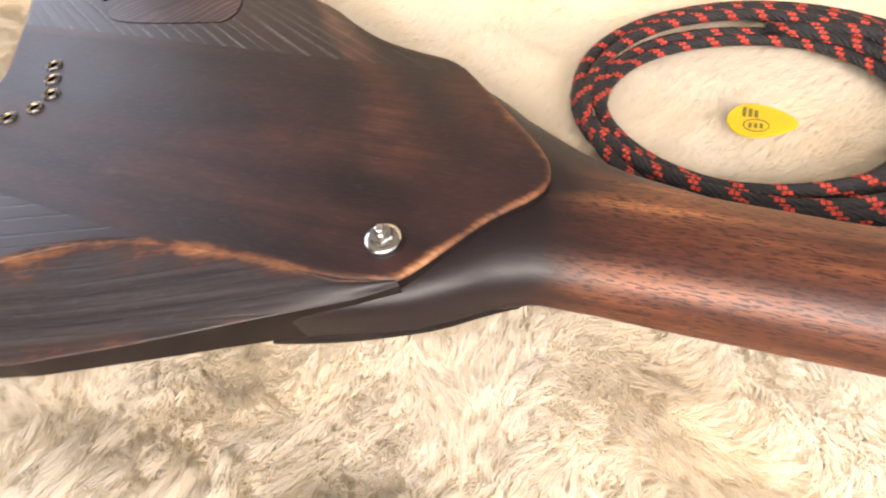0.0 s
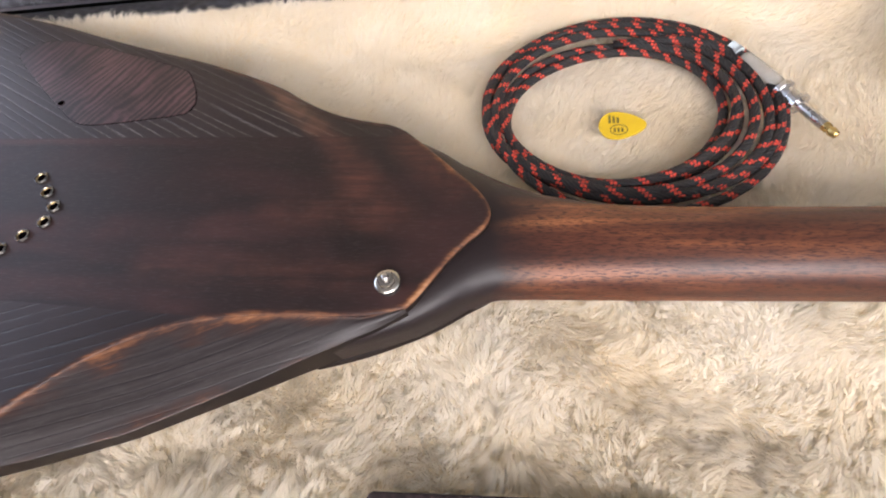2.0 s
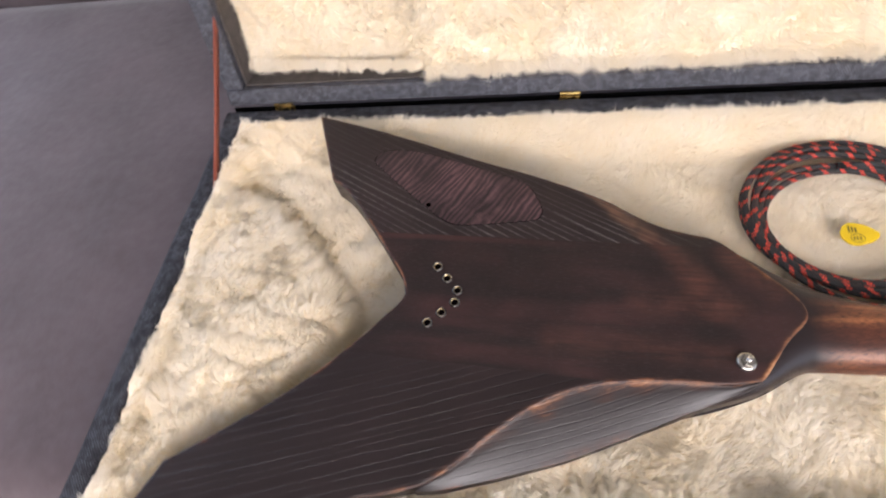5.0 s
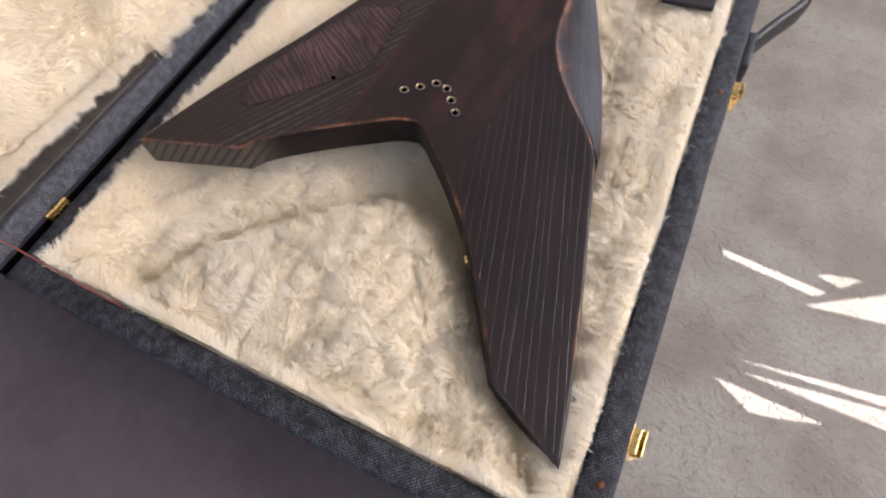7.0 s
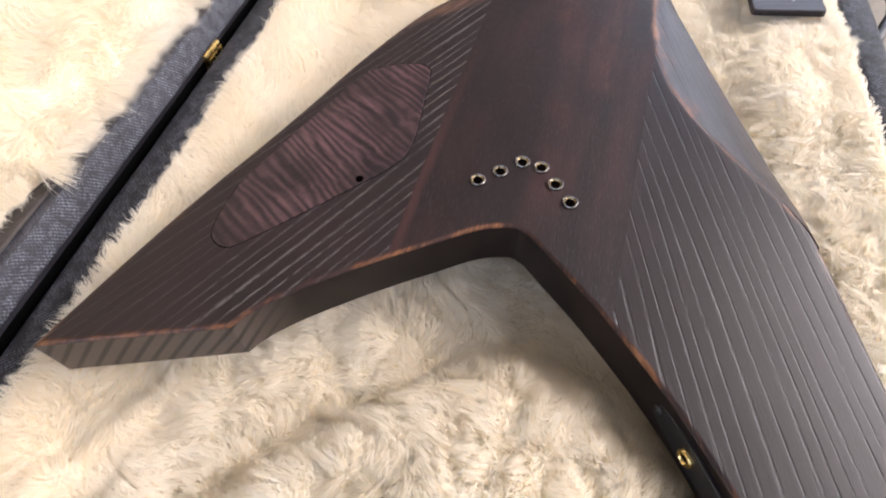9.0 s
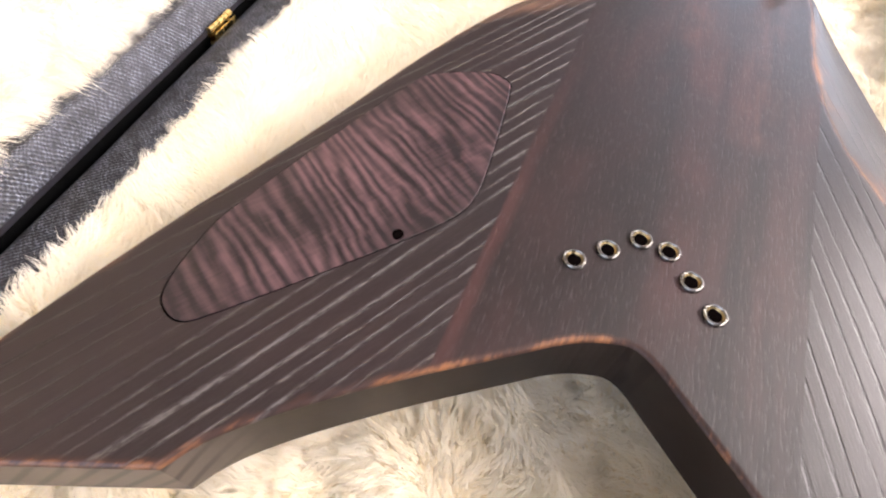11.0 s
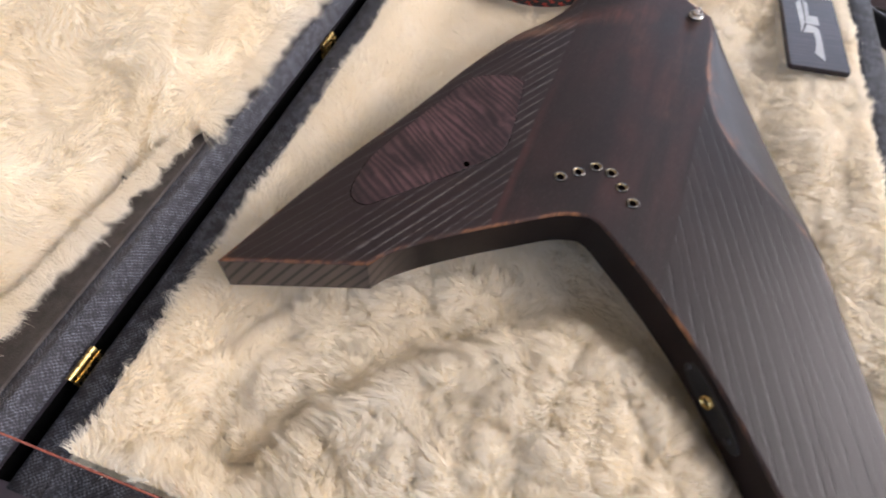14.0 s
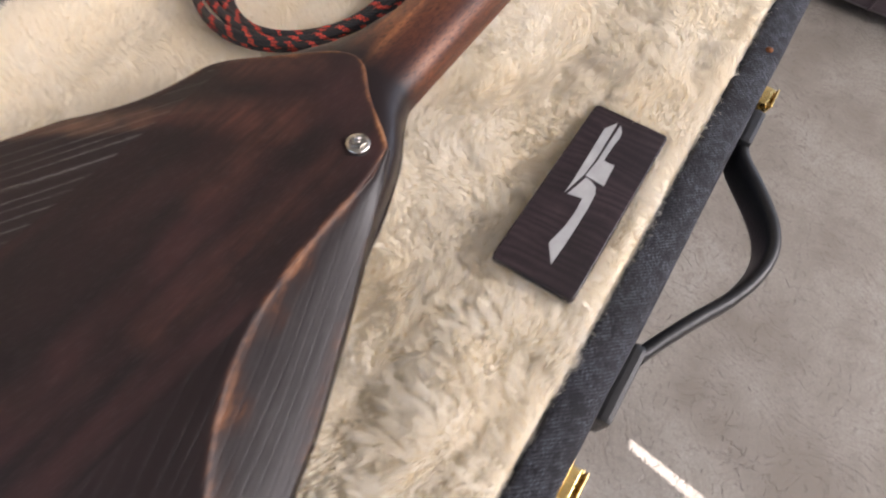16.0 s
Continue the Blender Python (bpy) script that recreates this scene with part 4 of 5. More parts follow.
def lid_depth(x, z):
    left = smoothstep(-0.02, -0.075, x)                       # at the end the pile stands back from the rim
    d = 0.026 + 0.020 * left
    zz = z - 0.023 - 0.012 * left * smoothstep(-0.25, -0.1, x)
    d -= 0.012 * (1 - smoothstep(0.0, 0.03, zz)) * (1 - left)
    d += 0.013 * math.exp(-((x + 0.0645 - 1.3 * (z - 0.0396)) / 0.009) ** 2)   # a crease
    return d - 0.008 * lump(x, z, 11.0, 5.5) - 0.0075 * abs(lump(x, z, 24.0, 9.5)) ** 0.8 - 0.0025 * abs(lump(x, z, 70.0, 2.5)) + 0.002


def lid_point(i, j):
    z = 0.0233 + (LID_SHOW - 0.0233) * j / LNZ
    x = CASE_L + 0.0233 + (SHOW_R - CASE_L - 0.0233) * i / LNX
    return x, lid_depth(x, z), z


me, lid_grid = grid_mesh("lid_plush", lid_point, LNX, LNZ)
me.materials.append(PLUSH)
part("lid_plush", me, PLUSH, lid, "cream plush pile inside the lid")
bm = bmesh.new()
box(bm, CASE_L + 0.0233, 0.036, LID_SHOW, CASE_R - 0.027, 0.05, LID_H - 0.025, 0.003)
box(bm, SHOW_R, 0.036, 0.0233, CASE_R - 0.027, 0.05, LID_SHOW - 0.001, 0.003)
part("lid_plush", bm, PLUSH, lid)


# black cloth folded into the hinge gap
bm = bmesh.new()
fold = [(HINGE_Y - BACK_GAP + 0.0002, RIM_Z - 0.003), (HINGE_Y - BACK_GAP + 0.0006, RIM_Z - 0.016), (HINGE_Y - 0.001, RIM_Z - 0.022), (HINGE_Y + 0.004, RIM_Z - 0.016), (HINGE_Y + 0.0062, RIM_Z - 0.0045)]
rows = [[bm.verts.new((x, y, z)) for y, z in fold] for x in (CASE_L + 0.002, CASE_R - 0.002)]
for k in range(4):
    bm.faces.new((rows[0][k], rows[0][k + 1], rows[1][k + 1], rows[1][k]))
bmesh.ops.solidify(bm, geom=bm.faces[:], thickness=0.0004)
part("hinge_cloth", bm, CLOTH, case, "black cloth fold along the hinges")


# ---- fittings of the case
def hinge(x):
    ob = thing("hinge", pose(x, HINGE_Y + 0.0005, RIM_Z + 0.0015), "", "")
    ob.parent = case
    bm = bmesh.new()
    for k in range(5):
        lathe(bm, [(0, 0), (0.0020, 0), (0.0020, 0.0038), (0, 0.0038)], 12, pose(-0.0112 + 0.0045 * k, 0, 0, 0, 90, 0))
    part("knuckle", bm, BRASS, ob, smooth=False)
    bm = bmesh.new()
    box(bm, -0.0112, -0.0034, -0.0150, 0.0112, -0.0024, -0.002, 0.0003)
    part("leaf", bm, BRASS, ob)
    bm = bmesh.new()
    box(bm, -0.0112, 0.0018, -0.0150, 0.0112, 0.0028, -0.002, 0.0003)
    part("leaf", bm, BRASS, ob)


for hx in (-0.2117, 0.1243, 0.4561, 0.79):
    hinge(hx)


def latch(x):
    """A draw latch on the front wall, lever standing out."""
    y = front_y(x)
    ob = thing("latch", pose(x, y, RIM_Z - front_drop(x) - 0.012, 0, 0, 0.7) @ Matrix.Diagonal((0.78, 0.60, 0.80, 1)), "", "")
    ob.parent = case
    bm = bmesh.new()
    box(bm, -0.013, -0.0016, -0.032, 0.013, -0.0002, 0.004, 0.0006)
    part("plate", bm, BRASS, ob)
    bm = bmesh.new()
    box(bm, -0.011, -0.011, -0.004, 0.011, -0.0017, 0.001, 0.001)
    part("bracket", bm, BRASS, ob)
    for cx in (-0.0109, 0.0109):
        bm = bmesh.new()
        box(bm, cx - 0.0011, -0.013, -0.024, cx + 0.0011, -0.0017, -0.0042, 0.0006)
        part("cheek", bm, BRASS, ob)
    bm = bmesh.new()
    box(bm, -0.0115, -0.0165, -0.020, 0.0115, -0.0142, 0.006, 0.0008, m=pose(0, 0, 0, 14))
    part("lever", bm, BRASS, ob)
    bm = bmesh.new()
    lathe(bm, [(0, -0.012), (0.0022, -0.012), (0.0022, 0.012), (0, 0.012)], 12, pose(0, -0.0125, -0.003, 0, 90, 0))
    part("pin", bm, BRASS, ob)


for lx in (-0.189, 0.154, 0.452, 0.80):
    latch(lx)


def rivet(x):
    bm = bmesh.new()
    lathe(bm, [(0, 0.0010), (0.0014, 0.0008), (0.0025, 0.0001), (0.0026, -0.001)], 14, pose(x, front_y(x) + 0.0100, RIM_Z - front_drop(x) + 0.0004))
    part("rivet", bm, plain_rust, case, "small rusty rivet", True)


plain_rust = metal("rusty_copper", (0.20, 0.085, 0.04), 0.5)
for rx in (-0.2255, 0.132, 0.480):
    rivet(rx)


def handle():
    ob = thing("handle", pose(0, 0, 0), "", "")
    ob.parent = case
    pts = [(0.236, -0.008), (0.252, -0.015), (0.276, -0.027), (0.300, -0.040), (0.323, -0.0480), (0.343, -0.0495), (0.360, -0.0440), (0.375, -0.033), (0.389, -0.0200), (0.400, -0.0100), (0.410, -0.006)]
    path = [Vector((x, front_y(x) + d, -0.067)) for x, d in pts]
    fine = []
    for i in range(len(path) - 1):
        p0, p1, p2, p3 = path[max(0, i - 1)], path[i], path[i + 1], path[min(len(path) - 1, i + 2)]
        for k in range(4):
            t = k / 4
            fine.append(0.5 * ((2 * p1) + (p2 - p0) * t + (2 * p0 - 5 * p1 + 4 * p2 - p3) * t * t + (3 * p1 - p0 - 3 * p2 + p3) * t ** 3))
    fine.append(path[-1])
    bm = bmesh.new()
    sec = [(0.0045 * math.copysign(abs(math.cos(a)) ** 0.6, math.cos(a)), 0.0135 * math.copysign(abs(math.sin(a)) ** 0.6, math.sin(a))) for a in [2 * math.pi * i / 16 for i in range(16)]]
    sweep(bm, fine, sec)
    part("grip", bm, BLACK, ob, "thick black rubber grip")
    for xa, xb in ((0.190, 0.240), (0.406, 0.438)):
        bm = bmesh.new()
        ya, yb = front_y(xa), front_y(xb)
        box(bm, 0, -0.010, -0.016, xb - xa, -0.0004, 0.016, 0.003, pose(xa, ya, -0.066, 0, 0, math.degrees(math.atan2(yb - ya, xb - xa))))
        part("mount", bm, BLACK, ob)


handle()

# stay ribbon from the case wall to the lid
bm = bmesh.new()
pa, pb = Vector((-0.2600, 0.139, -0.030)), Vector((-0.2600, 0.352, 0.118))
pts = [pa.lerp(pb, i / 16) + Vector((0, 0, -0.004 * math.sin(math.pi * i / 16))) for i in range(17)]
sweep(bm, pts, [(-0.0005, -0.0046), (0.0005, -0.0046), (0.0005, 0.0046), (-0.0005, 0.0046)])
part("stay_ribbon", bm, RIBBON, case, "rust-red woven stay ribbon")

# ---------------------------------------------------------------- guitar
GUITAR = pose(0, 0, 0, 4.4) @ pose(0, 0, 0, 0, 0, -5.1)
guitar = thing("electric_guitar", GUITAR, "dark brown stained V-shaped electric guitar lying face down in the case", "electric guitar")

UPPER = [(-0.1565, 0.1908), (-0.1205, 0.1100), (-0.1080, 0.1035), (-0.0900, 0.0865), (-0.0660, 0.0595), (-0.0450, 0.0330), (-0.0315, 0.0165), (-0.0262, 0.0055), (-0.0233, -0.0055), (-0.0365, -0.0225),
         (-0.0580, -0.0505), (-0.0960, -0.0915), (-0.1440, -0.1300), (-0.1840, -0.1600), (-0.2098, -0.2222)]
LOWER = [(-0.1520, -0.2060), (-0.0920, -0.1860), (-0.0400, -0.1670), (0.0120, -0.1500)]
RIDGE = [(0.0260, -0.1415), (0.0381, -0.1306), (0.0573, -0.1097), (0.0870, -0.0830), (0.1171, -0.0650), (0.1477, -0.0560), (0.1796, -0.0510), (0.2287, -0.0480), (0.2480, -0.0420)]
NOSE = [(0.2517, -0.0383), (0.2621, -0.0207), (0.2696, -0.0080), (0.2847, 0.0080), (0.2850, 0.0194), (0.2765, 0.0310), (0.2621, 0.0430), (0.2422, 0.0600), (0.2242, 0.0740)]
SHOULDER = [(0.2036, 0.0768), (0.1820, 0.0816), (0.1600, 0.0918), (0.1378, 0.1058), (0.0783, 0.1270), (0.0100, 0.1445), (-0.0706, 0.1705)]
THICK = 0.0300

FLAT = UPPER + LOWER + RIDGE + NOSE + SHOULDER
sharp = {FLAT.index(UPPER[0]), FLAT.index(UPPER[1]), FLAT.index(UPPER[13]), FLAT.index(UPPER[14]), FLAT.index(RIDGE[8])}
outline = soften(FLAT, sharp, 2)


def edge_wear(p):
    """How far the stain is rubbed off the rim, and how broad."""
    x, y = p.x, p.y
    if x > 0.246 and y < 0.034:
        return 0.85, 0.0034                                        # nose
    if x > 0.222 and y > 0.02:
        return 0.62, 0.0050
    if y < -0.040 and 0.055 < x < 0.252:
        return 0.68, 0.0032                                        # ridge
    if y < -0.10 and x > 0.0:
        return 0.68, 0.0042
    if y < -0.13:
        return 0.40, 0.0025
    if x < -0.115 and y > 0.10:
        return 0.62, 0.0022                                        # upper tip
    if y > 0.065 and x > -0.10:
        return 0.42, 0.0030                                        # outer upper edge
    return 0.58, 0.0020                                            # the V's inner edge


def body_mesh():
    """The flat back with rubbed edges, split into centre and wings, and the sides."""
    bm = bmesh.new()
    area2 = sum(a.x * b.y - b.x * a.y for a, b in zip(outline, outline[1:] + outline[:1]))
    pts = outline if area2 > 0 else outline[::-1]
    fine = []
    for p, q in zip(pts, pts[1:] + pts[:1]):
        k = max(1, int((q - p).length / 0.008))
        fine += [p.lerp(q, i / k) for i in range(k)]
    slab(bm, fine, -THICK, 0.0, 0.0016, (1, 3, 1), edge_wear)
    for (ax, ay), (bx, by) in (((0.1747, 0.0634), (-0.0622, 0.0552)), ((0.0991, -0.0558), (-0.0390, -0.0575))):
        no = Vector((-(by - ay), bx - ax, 0)).normalized()
        tops = [f for f in bm.faces if f.material_index == 1]
        geom = tops + list({e for f in tops for e in f.edges}) + list({v for f in tops for v in f.verts})
        bmesh.ops.bisect_plane(bm, geom=geom, plane_co=(ax, ay, 0), plane_no=no, dist=1e-6)
    for f in bm.faces:
        if f.material_index == 1:
            c = f.calc_center_median()
            up = 0.0634 + (c.x - 0.1747) * 0.0345
            if c.y > up and c.x < 0.16:
                f.material_index = 0
            elif c.y < -0.0568 + (c.x - 0.03) * 0.012 and c.x < 0.15:
                f.material_index = 2
    return bm


part("body", body_mesh(), (WING_A, CENTRE, WING_B, SIDE), guitar, "dark stained ash and mahogany with rubbed orange edges")

# the bevelled cut on the lower side
LOW_EDGE = [(0.0120, -0.1515, -0.0025), (0.0300, -0.1475, -0.0060), (0.0700, -0.1325, -0.0120), (0.1150, -0.1140, -0.0150), (0.1600, -0.0905, -0.0125), (0.2020, -0.0680, -0.0085), (0.2349, -0.0515, -0.0045), (0.2490, -0.0425, -0.0022)]


def along(pts, t):
    """A point at the share t of a polyline's length."""
    pts = [Vector(p) for p in pts]
    ln = [(b - a).length for a, b in zip(pts, pts[1:])]
    want = t * sum(ln)
    for a, b, d in zip(pts, pts[1:], ln):
        if want <= d or (a is pts[-2]):
            return a.lerp(b, min(1.0, want / d))
        want -= d
    return pts[-1]


def bevel_mesh():
    bm = bmesh.new()
    layer = bm.verts.layers.float.new("wear")
    top = [(x, y, -0.0012) for x, y in RIDGE]
    n = 48
    rows = []
    for i in range(n + 1):
        t = i / n
        a, b = along(top, t), along(LOW_EDGE, t)
        out = (b - a)
        out.z = 0
        out = out.normalized() if out.length > 1e-5 else Vector((0, -1, 0))
        row = [a - out * 0.0015, a + Vector((0, 0, 0.0002)), a.lerp(b, 0.06) + Vector((0, 0, -0.0002))]
        row += [a.lerp(b, k) + Vector((0, 0, 0.0011 * math.sin(math.pi * k))) for k in (0.2, 0.4, 0.6, 0.8)]
        row += [b.lerp(a, 0.008), b + out * 0.0003 - Vector((0, 0, 0.0004)), Vector((b.x, b.y, -THICK + 0.004)) + out * 0.0006, Vector((b.x, b.y, -THICK)) - out * 0.002]
        ring = [bm.verts.new(p) for p in row]
        gain = edge_wear(a)[0] * smoothstep(0.0, 0.08, t) * smoothstep(1.0, 0.97, t)
        for v, share in zip(ring, (1.0, 1.0, 0.75, 0.40, 0.0, 0.0, 0.0, 0.62, 0.70, 0.0, 0.0)):
            v[layer] = gain * share
        rows.append(ring)
    for i, (r0, r1) in enumerate(zip(rows, rows[1:])):
        for j in range(len(r0) - 1):
            f = bm.faces.new((r0[j], r0[j + 1], r1[j + 1], r1[j]))
            f.material_index = 1 if j > 7 else 0
            f.smooth = 0 < j < 7
            for e in f.edges:
                if r0[7] in e.verts and r1[7] in e.verts:
                    e.smooth = False
    bm.normal_update()
    bmesh.ops.recalc_face_normals(bm, faces=bm.faces)
    return bm


part("bevel", bevel_mesh(), (BEVEL, SIDE), guitar, "bevelled cut with rubbed edges")


# heel and neck as one loft
def table(x, rows):
    for (a, *va), (b, *vb) in zip(rows, rows[1:]):
        if x <= b:
            t = smoothstep(a, b, x) if b > a else 0
            t = (x - a) / (b - a)
            return [p + (q - p) * t for p, q in zip(va, vb)]
    return list(rows[-1][1:])


LOFT = [  # x, low side, high side, crown, boxiness
    (0.200, -0.0685, 0.0735, -0.0060, 9.0), (0.220, -0.0602, 0.0745, -0.0050, 8.0), (0.238, -0.0530, 0.0695, -0.0040, 7.0), (0.252, -0.0462, 0.0635, -0.0034, 5.2),
    (0.264, -0.0385, 0.0570, -0.0034, 4.0), (0.276, -0.0295, 0.0525, -0.0038, 3.2), (0.290, -0.0222, 0.0472, -0.0050, 2.7), (0.310, -0.0202, 0.0415, -0.0055, 2.45),
    (0.340, -0.0180, 0.0366, -0.0045, 2.3), (0.380, -0.0148, 0.0368, -0.0035, 2.2), (0.520, -0.0038, 0.0440, -0.0025, 2.2), (0.860, 0.0230, 0.0650, -0.0010, 2.2)]


def neck_mesh():
    bm = bmesh.new()
    base, m = -0.0272, 28
    xs = [0.20 + 0.004 * i for i in range(46)] + [0.40 + 0.02 * i for i in range(24)]
    rings = []
    for x in xs:
        lo, hi, crown, p = table(x, LOFT)
        c, h = (lo + hi) / 2, (hi - lo) / 2
        ring = [bm.verts.new((x, lo, base - 0.0010))]
        for k in range(m + 1):
            a = math.pi * (1 - k / m)
            ca, sa = math.cos(a), math.sin(a)
            ring.append(bm.verts.new((x, c + h * math.copysign(abs(ca) ** (2 / p), ca), base + (crown - base) * abs(sa) ** (2 / p))))
        ring.append(bm.verts.new((x, hi, base - 0.0010)))
        rings.append(ring)
    for a, b in zip(rings, rings[1:]):
        for j in range(len(a)):
            f = bm.faces.new((a[j], b[j], b[(j + 1) % len(a)], a[(j + 1) % len(a)]))
            f.smooth = True
    bm.faces.new(rings[0])
    bm.faces.new(rings[-1][::-1])
    bmesh.ops.recalc_face_normals(bm, faces=bm.faces)
    return bm


part("neck", neck_mesh(), NECK, guitar, "rubbed mahogany neck with dark stained heel")
bm = bmesh.new()
fb = [(0.290, -0.0200), (0.86, 0.0240), (0.86, 0.0640), (0.290, 0.0320)]
slab(bm, fb, -0.0305, -0.0284)
part("fingerboard", bm, FRETWOOD, guitar, "dark fingerboard edge under the neck")
for i in range(14):
    bm = bmesh.new()
    x = 0.30 + 0.56 * (1 - 0.944 ** i) / (1 - 0.944 ** 14)
    t = (x - 0.27) / 0.59
    y0, y1 = -0.0200 + 0.044 * t, 0.0325 + 0.031 * t
    box(bm, x - 0.0011, y0, -0.0322, x + 0.0011, y1, -0.0300, 0.0005)
    part("fret", bm, STEEL, guitar)

# lower side wall of the heel under the ridge corner
bm = bmesh.new()
heel = soften([(0.200, -0.0690), (0.2239, -0.0607), (0.2480, -0.0490), (0.2614, -0.0415), (0.2760, -0.0300), (0.2900, -0.0215), (0.2900, 0.0200), (0.2000, 0.0200)], {0, 6, 7}, 2)
slab(bm, heel, -THICK, -0.0265, 0.002)
part("heel_side", bm, SIDE, guitar)

# control cover
COVER_PTS = [(-0.0790, 0.1452), (-0.0700, 0.1480), (-0.0575, 0.1492), (-0.0379, 0.1490), (0.0600, 0.1212), (0.0700, 0.1150), (0.0835, 0.0925), (0.0820, 0.0820), (0.0760, 0.0785), (0.0247, 0.0697), (0.0079, 0.0685), (-0.0034, 0.0722), (-0.0218, 0.0849), (-0.0767, 0.1274), (-0.0834, 0.1350)]
pts = soften([(*p, 0) for p in COVER_PTS], (), 2)
pts = pts if sum(a.x * b.y - b.x * a.y for a, b in zip(pts, pts[1:] + pts[:1])) > 0 else pts[::-1]
cx, cy = sum(p.x for p in pts) / len(pts), sum(p.y for p in pts) / len(pts)
bm = bmesh.new()
slab(bm, [(cx + (p.x - cx) * 1.008, cy + (p.y - cy) * 1.010) for p in pts], -0.002, 0.00015)
part("cover_joint", bm, DARK, guitar)
cover = part("control_cover", bmesh.new(), COVER, guitar, "flamed maple control cover stained plum brown")
bm = bmesh.new()
slab(bm, pts, -0.002, 0.0005, 0.0003)
cover.data = mesh_of("control_cover", bm, COVER)
# flat dark patch in place of a shaded recess
bm = bmesh.new()
slab(bm, soften([(-0.0230, 0.0870, 0), (-0.0188, 0.0846, 0), (-0.0168, 0.0880, 0), (-0.0200, 0.0902, 0)], (), 2), -0.001, 0.0008)
part("finger_notch", bm, DARK, cover)

# ferrules
for fx, fy in ((-0.0003, 0.0252), (0.0096, 0.0151), (0.0200, 0.0050), (0.0193, -0.0060), (0.0097, -0.0160), (-0.0003, -0.0260)):
    bm = bmesh.new()
    lathe(bm, [(0.0032, 0.0009), (0.0034, 0.0013), (0.0037, 0.0015), (0.0041, 0.0013), (0.0044, 0.0008), (0.0045, -0.001)], 28)
    ferrule = part("string_ferrule", bm, FERRULE, guitar, "nickel string ferrule", True, pose(fx, fy, 0))
    bm = bmesh.new()
    lathe(bm, [(0.0026, 0.0002), (0.0027, 0.0004), (0.0034, 0.0010)], 24)
    part("inner_cone", bm, TARNISH, ferrule, "tarnished brass inner cone", True)
    bm = bmesh.new()
    lathe(bm, [(0, 0.0003), (0.0028, 0.0003), (0.0028, -0.001)], 16)
    part("bore", bm, DARK, ferrule)

# strap button
button = thing("strap_button", pose(0.2377, -0.0295, 0.0), "", "")
button.parent = guitar
bm = bmesh.new()
lathe(bm, [(0.0060, -0.001), (0.0060, 0.0006), (0.0067, 0.0016), (0.0069, 0.0028), (0.0063, 0.0037), (0.0048, 0.0040), (0, 0.0040)], 32)
part("knob", bm, NICKEL, button, smooth=True)
bm = bmesh.new()
lathe(bm, [(0.0046, 0.0039), (0.0046, 0.0056), (0.0042, 0.0062), (0.0022, 0.0062), (0, 0.0062)], 6)
part("nut", bm, NICKEL, button)
bm = bmesh.new()
lathe(bm, [(0.0019, 0.0060), (0.0019, 0.0088), (0.0014, 0.0095), (0, 0.0095)], 14)
part("screw", bm, STEEL, button, smooth=True)
bm = bmesh.new()
lathe(bm, [(0, 0.0003), (0.0066, 0.0003), (0.0068, -0.0005)], 24)
part("felt_washer", bm, BLACK, button)


# output jack in the inner side of the lower wing
jack = thing("output_jack", pose(-0.1080, -0.1008, -0.0150, 90, 0, 218.7), "", "")
jack.parent = guitar
bm = bmesh.new()
slab(bm, soften([(-0.030, -0.0085, 0), (0.030, -0.0085, 0), (0.030, 0.0085, 0), (-0.030, 0.0085, 0)], (), 3), 0.0, 0.0014, 0.0005)
part("jack_plate", bm, BLACK, jack, "black oval jack plate")
bm = bmesh.new()
lathe(bm, [(0.0030, 0.0012), (0.0030, 0.0032), (0.0038, 0.0032), (0.0044, 0.0024), (0.0044, 0.0012)], 20)
part("socket", bm, BRASS, jack, "brass socket ring", True)
bm = bmesh.new()
lathe(bm, [(0, 0.0016), (0.0031, 0.0016), (0.0031, 0.0008)], 16)
part("bore", bm, DARK, jack)
for sx in (-0.022, 0.022):
    bm = bmesh.new()
    lathe(bm, [(0, 0.0026), (0.0018, 0.0022), (0.0026, 0.0013)], 14, pose(sx, 0, 0))
    part("screw", bm, BLACK, jack, "black screw", True)

# ---------------------------------------------------------------- cord
def cord_path():
    """Six loose turns that cross one another, ending at the plug."""
    rng = random.Random(4)
    cx, cy, pts = 0.3695, 0.1050, []
    turns = 7.15
    n = int(turns * 44)
    rads = [0.9, -0.95, 0.25, -1.35, 0.6, -0.35, 1.0, -1.1, 0.55]
    lift = [0.0, 0.35, 0.9, 0.2, 0.75, 1.0, 0.45, 0.9, 0.7]
    for i in range(n + 1):
        t = i / n
        a = 2 * math.pi * (turns * t) + 0.62
        k = turns * t
        b = int(k)
        w = smoothstep(0.15, 0.85, k - b)
        off = 0.0142 * (rads[b] + (rads[b + 1] - rads[b]) * w) + 0.0016 * math.sin(a * 2.0 + 2 * k)
        rx, ry = 0.0862 + off * (1.0 + 0.08 * math.cos(a + 0.5)), 0.0790 + off
        z = -0.0440 + 0.0080 * (lift[b] + (lift[b + 1] - lift[b]) * w)
        pts.append((cx + rx * math.cos(a), cy + ry * math.sin(a), z))
    return pts


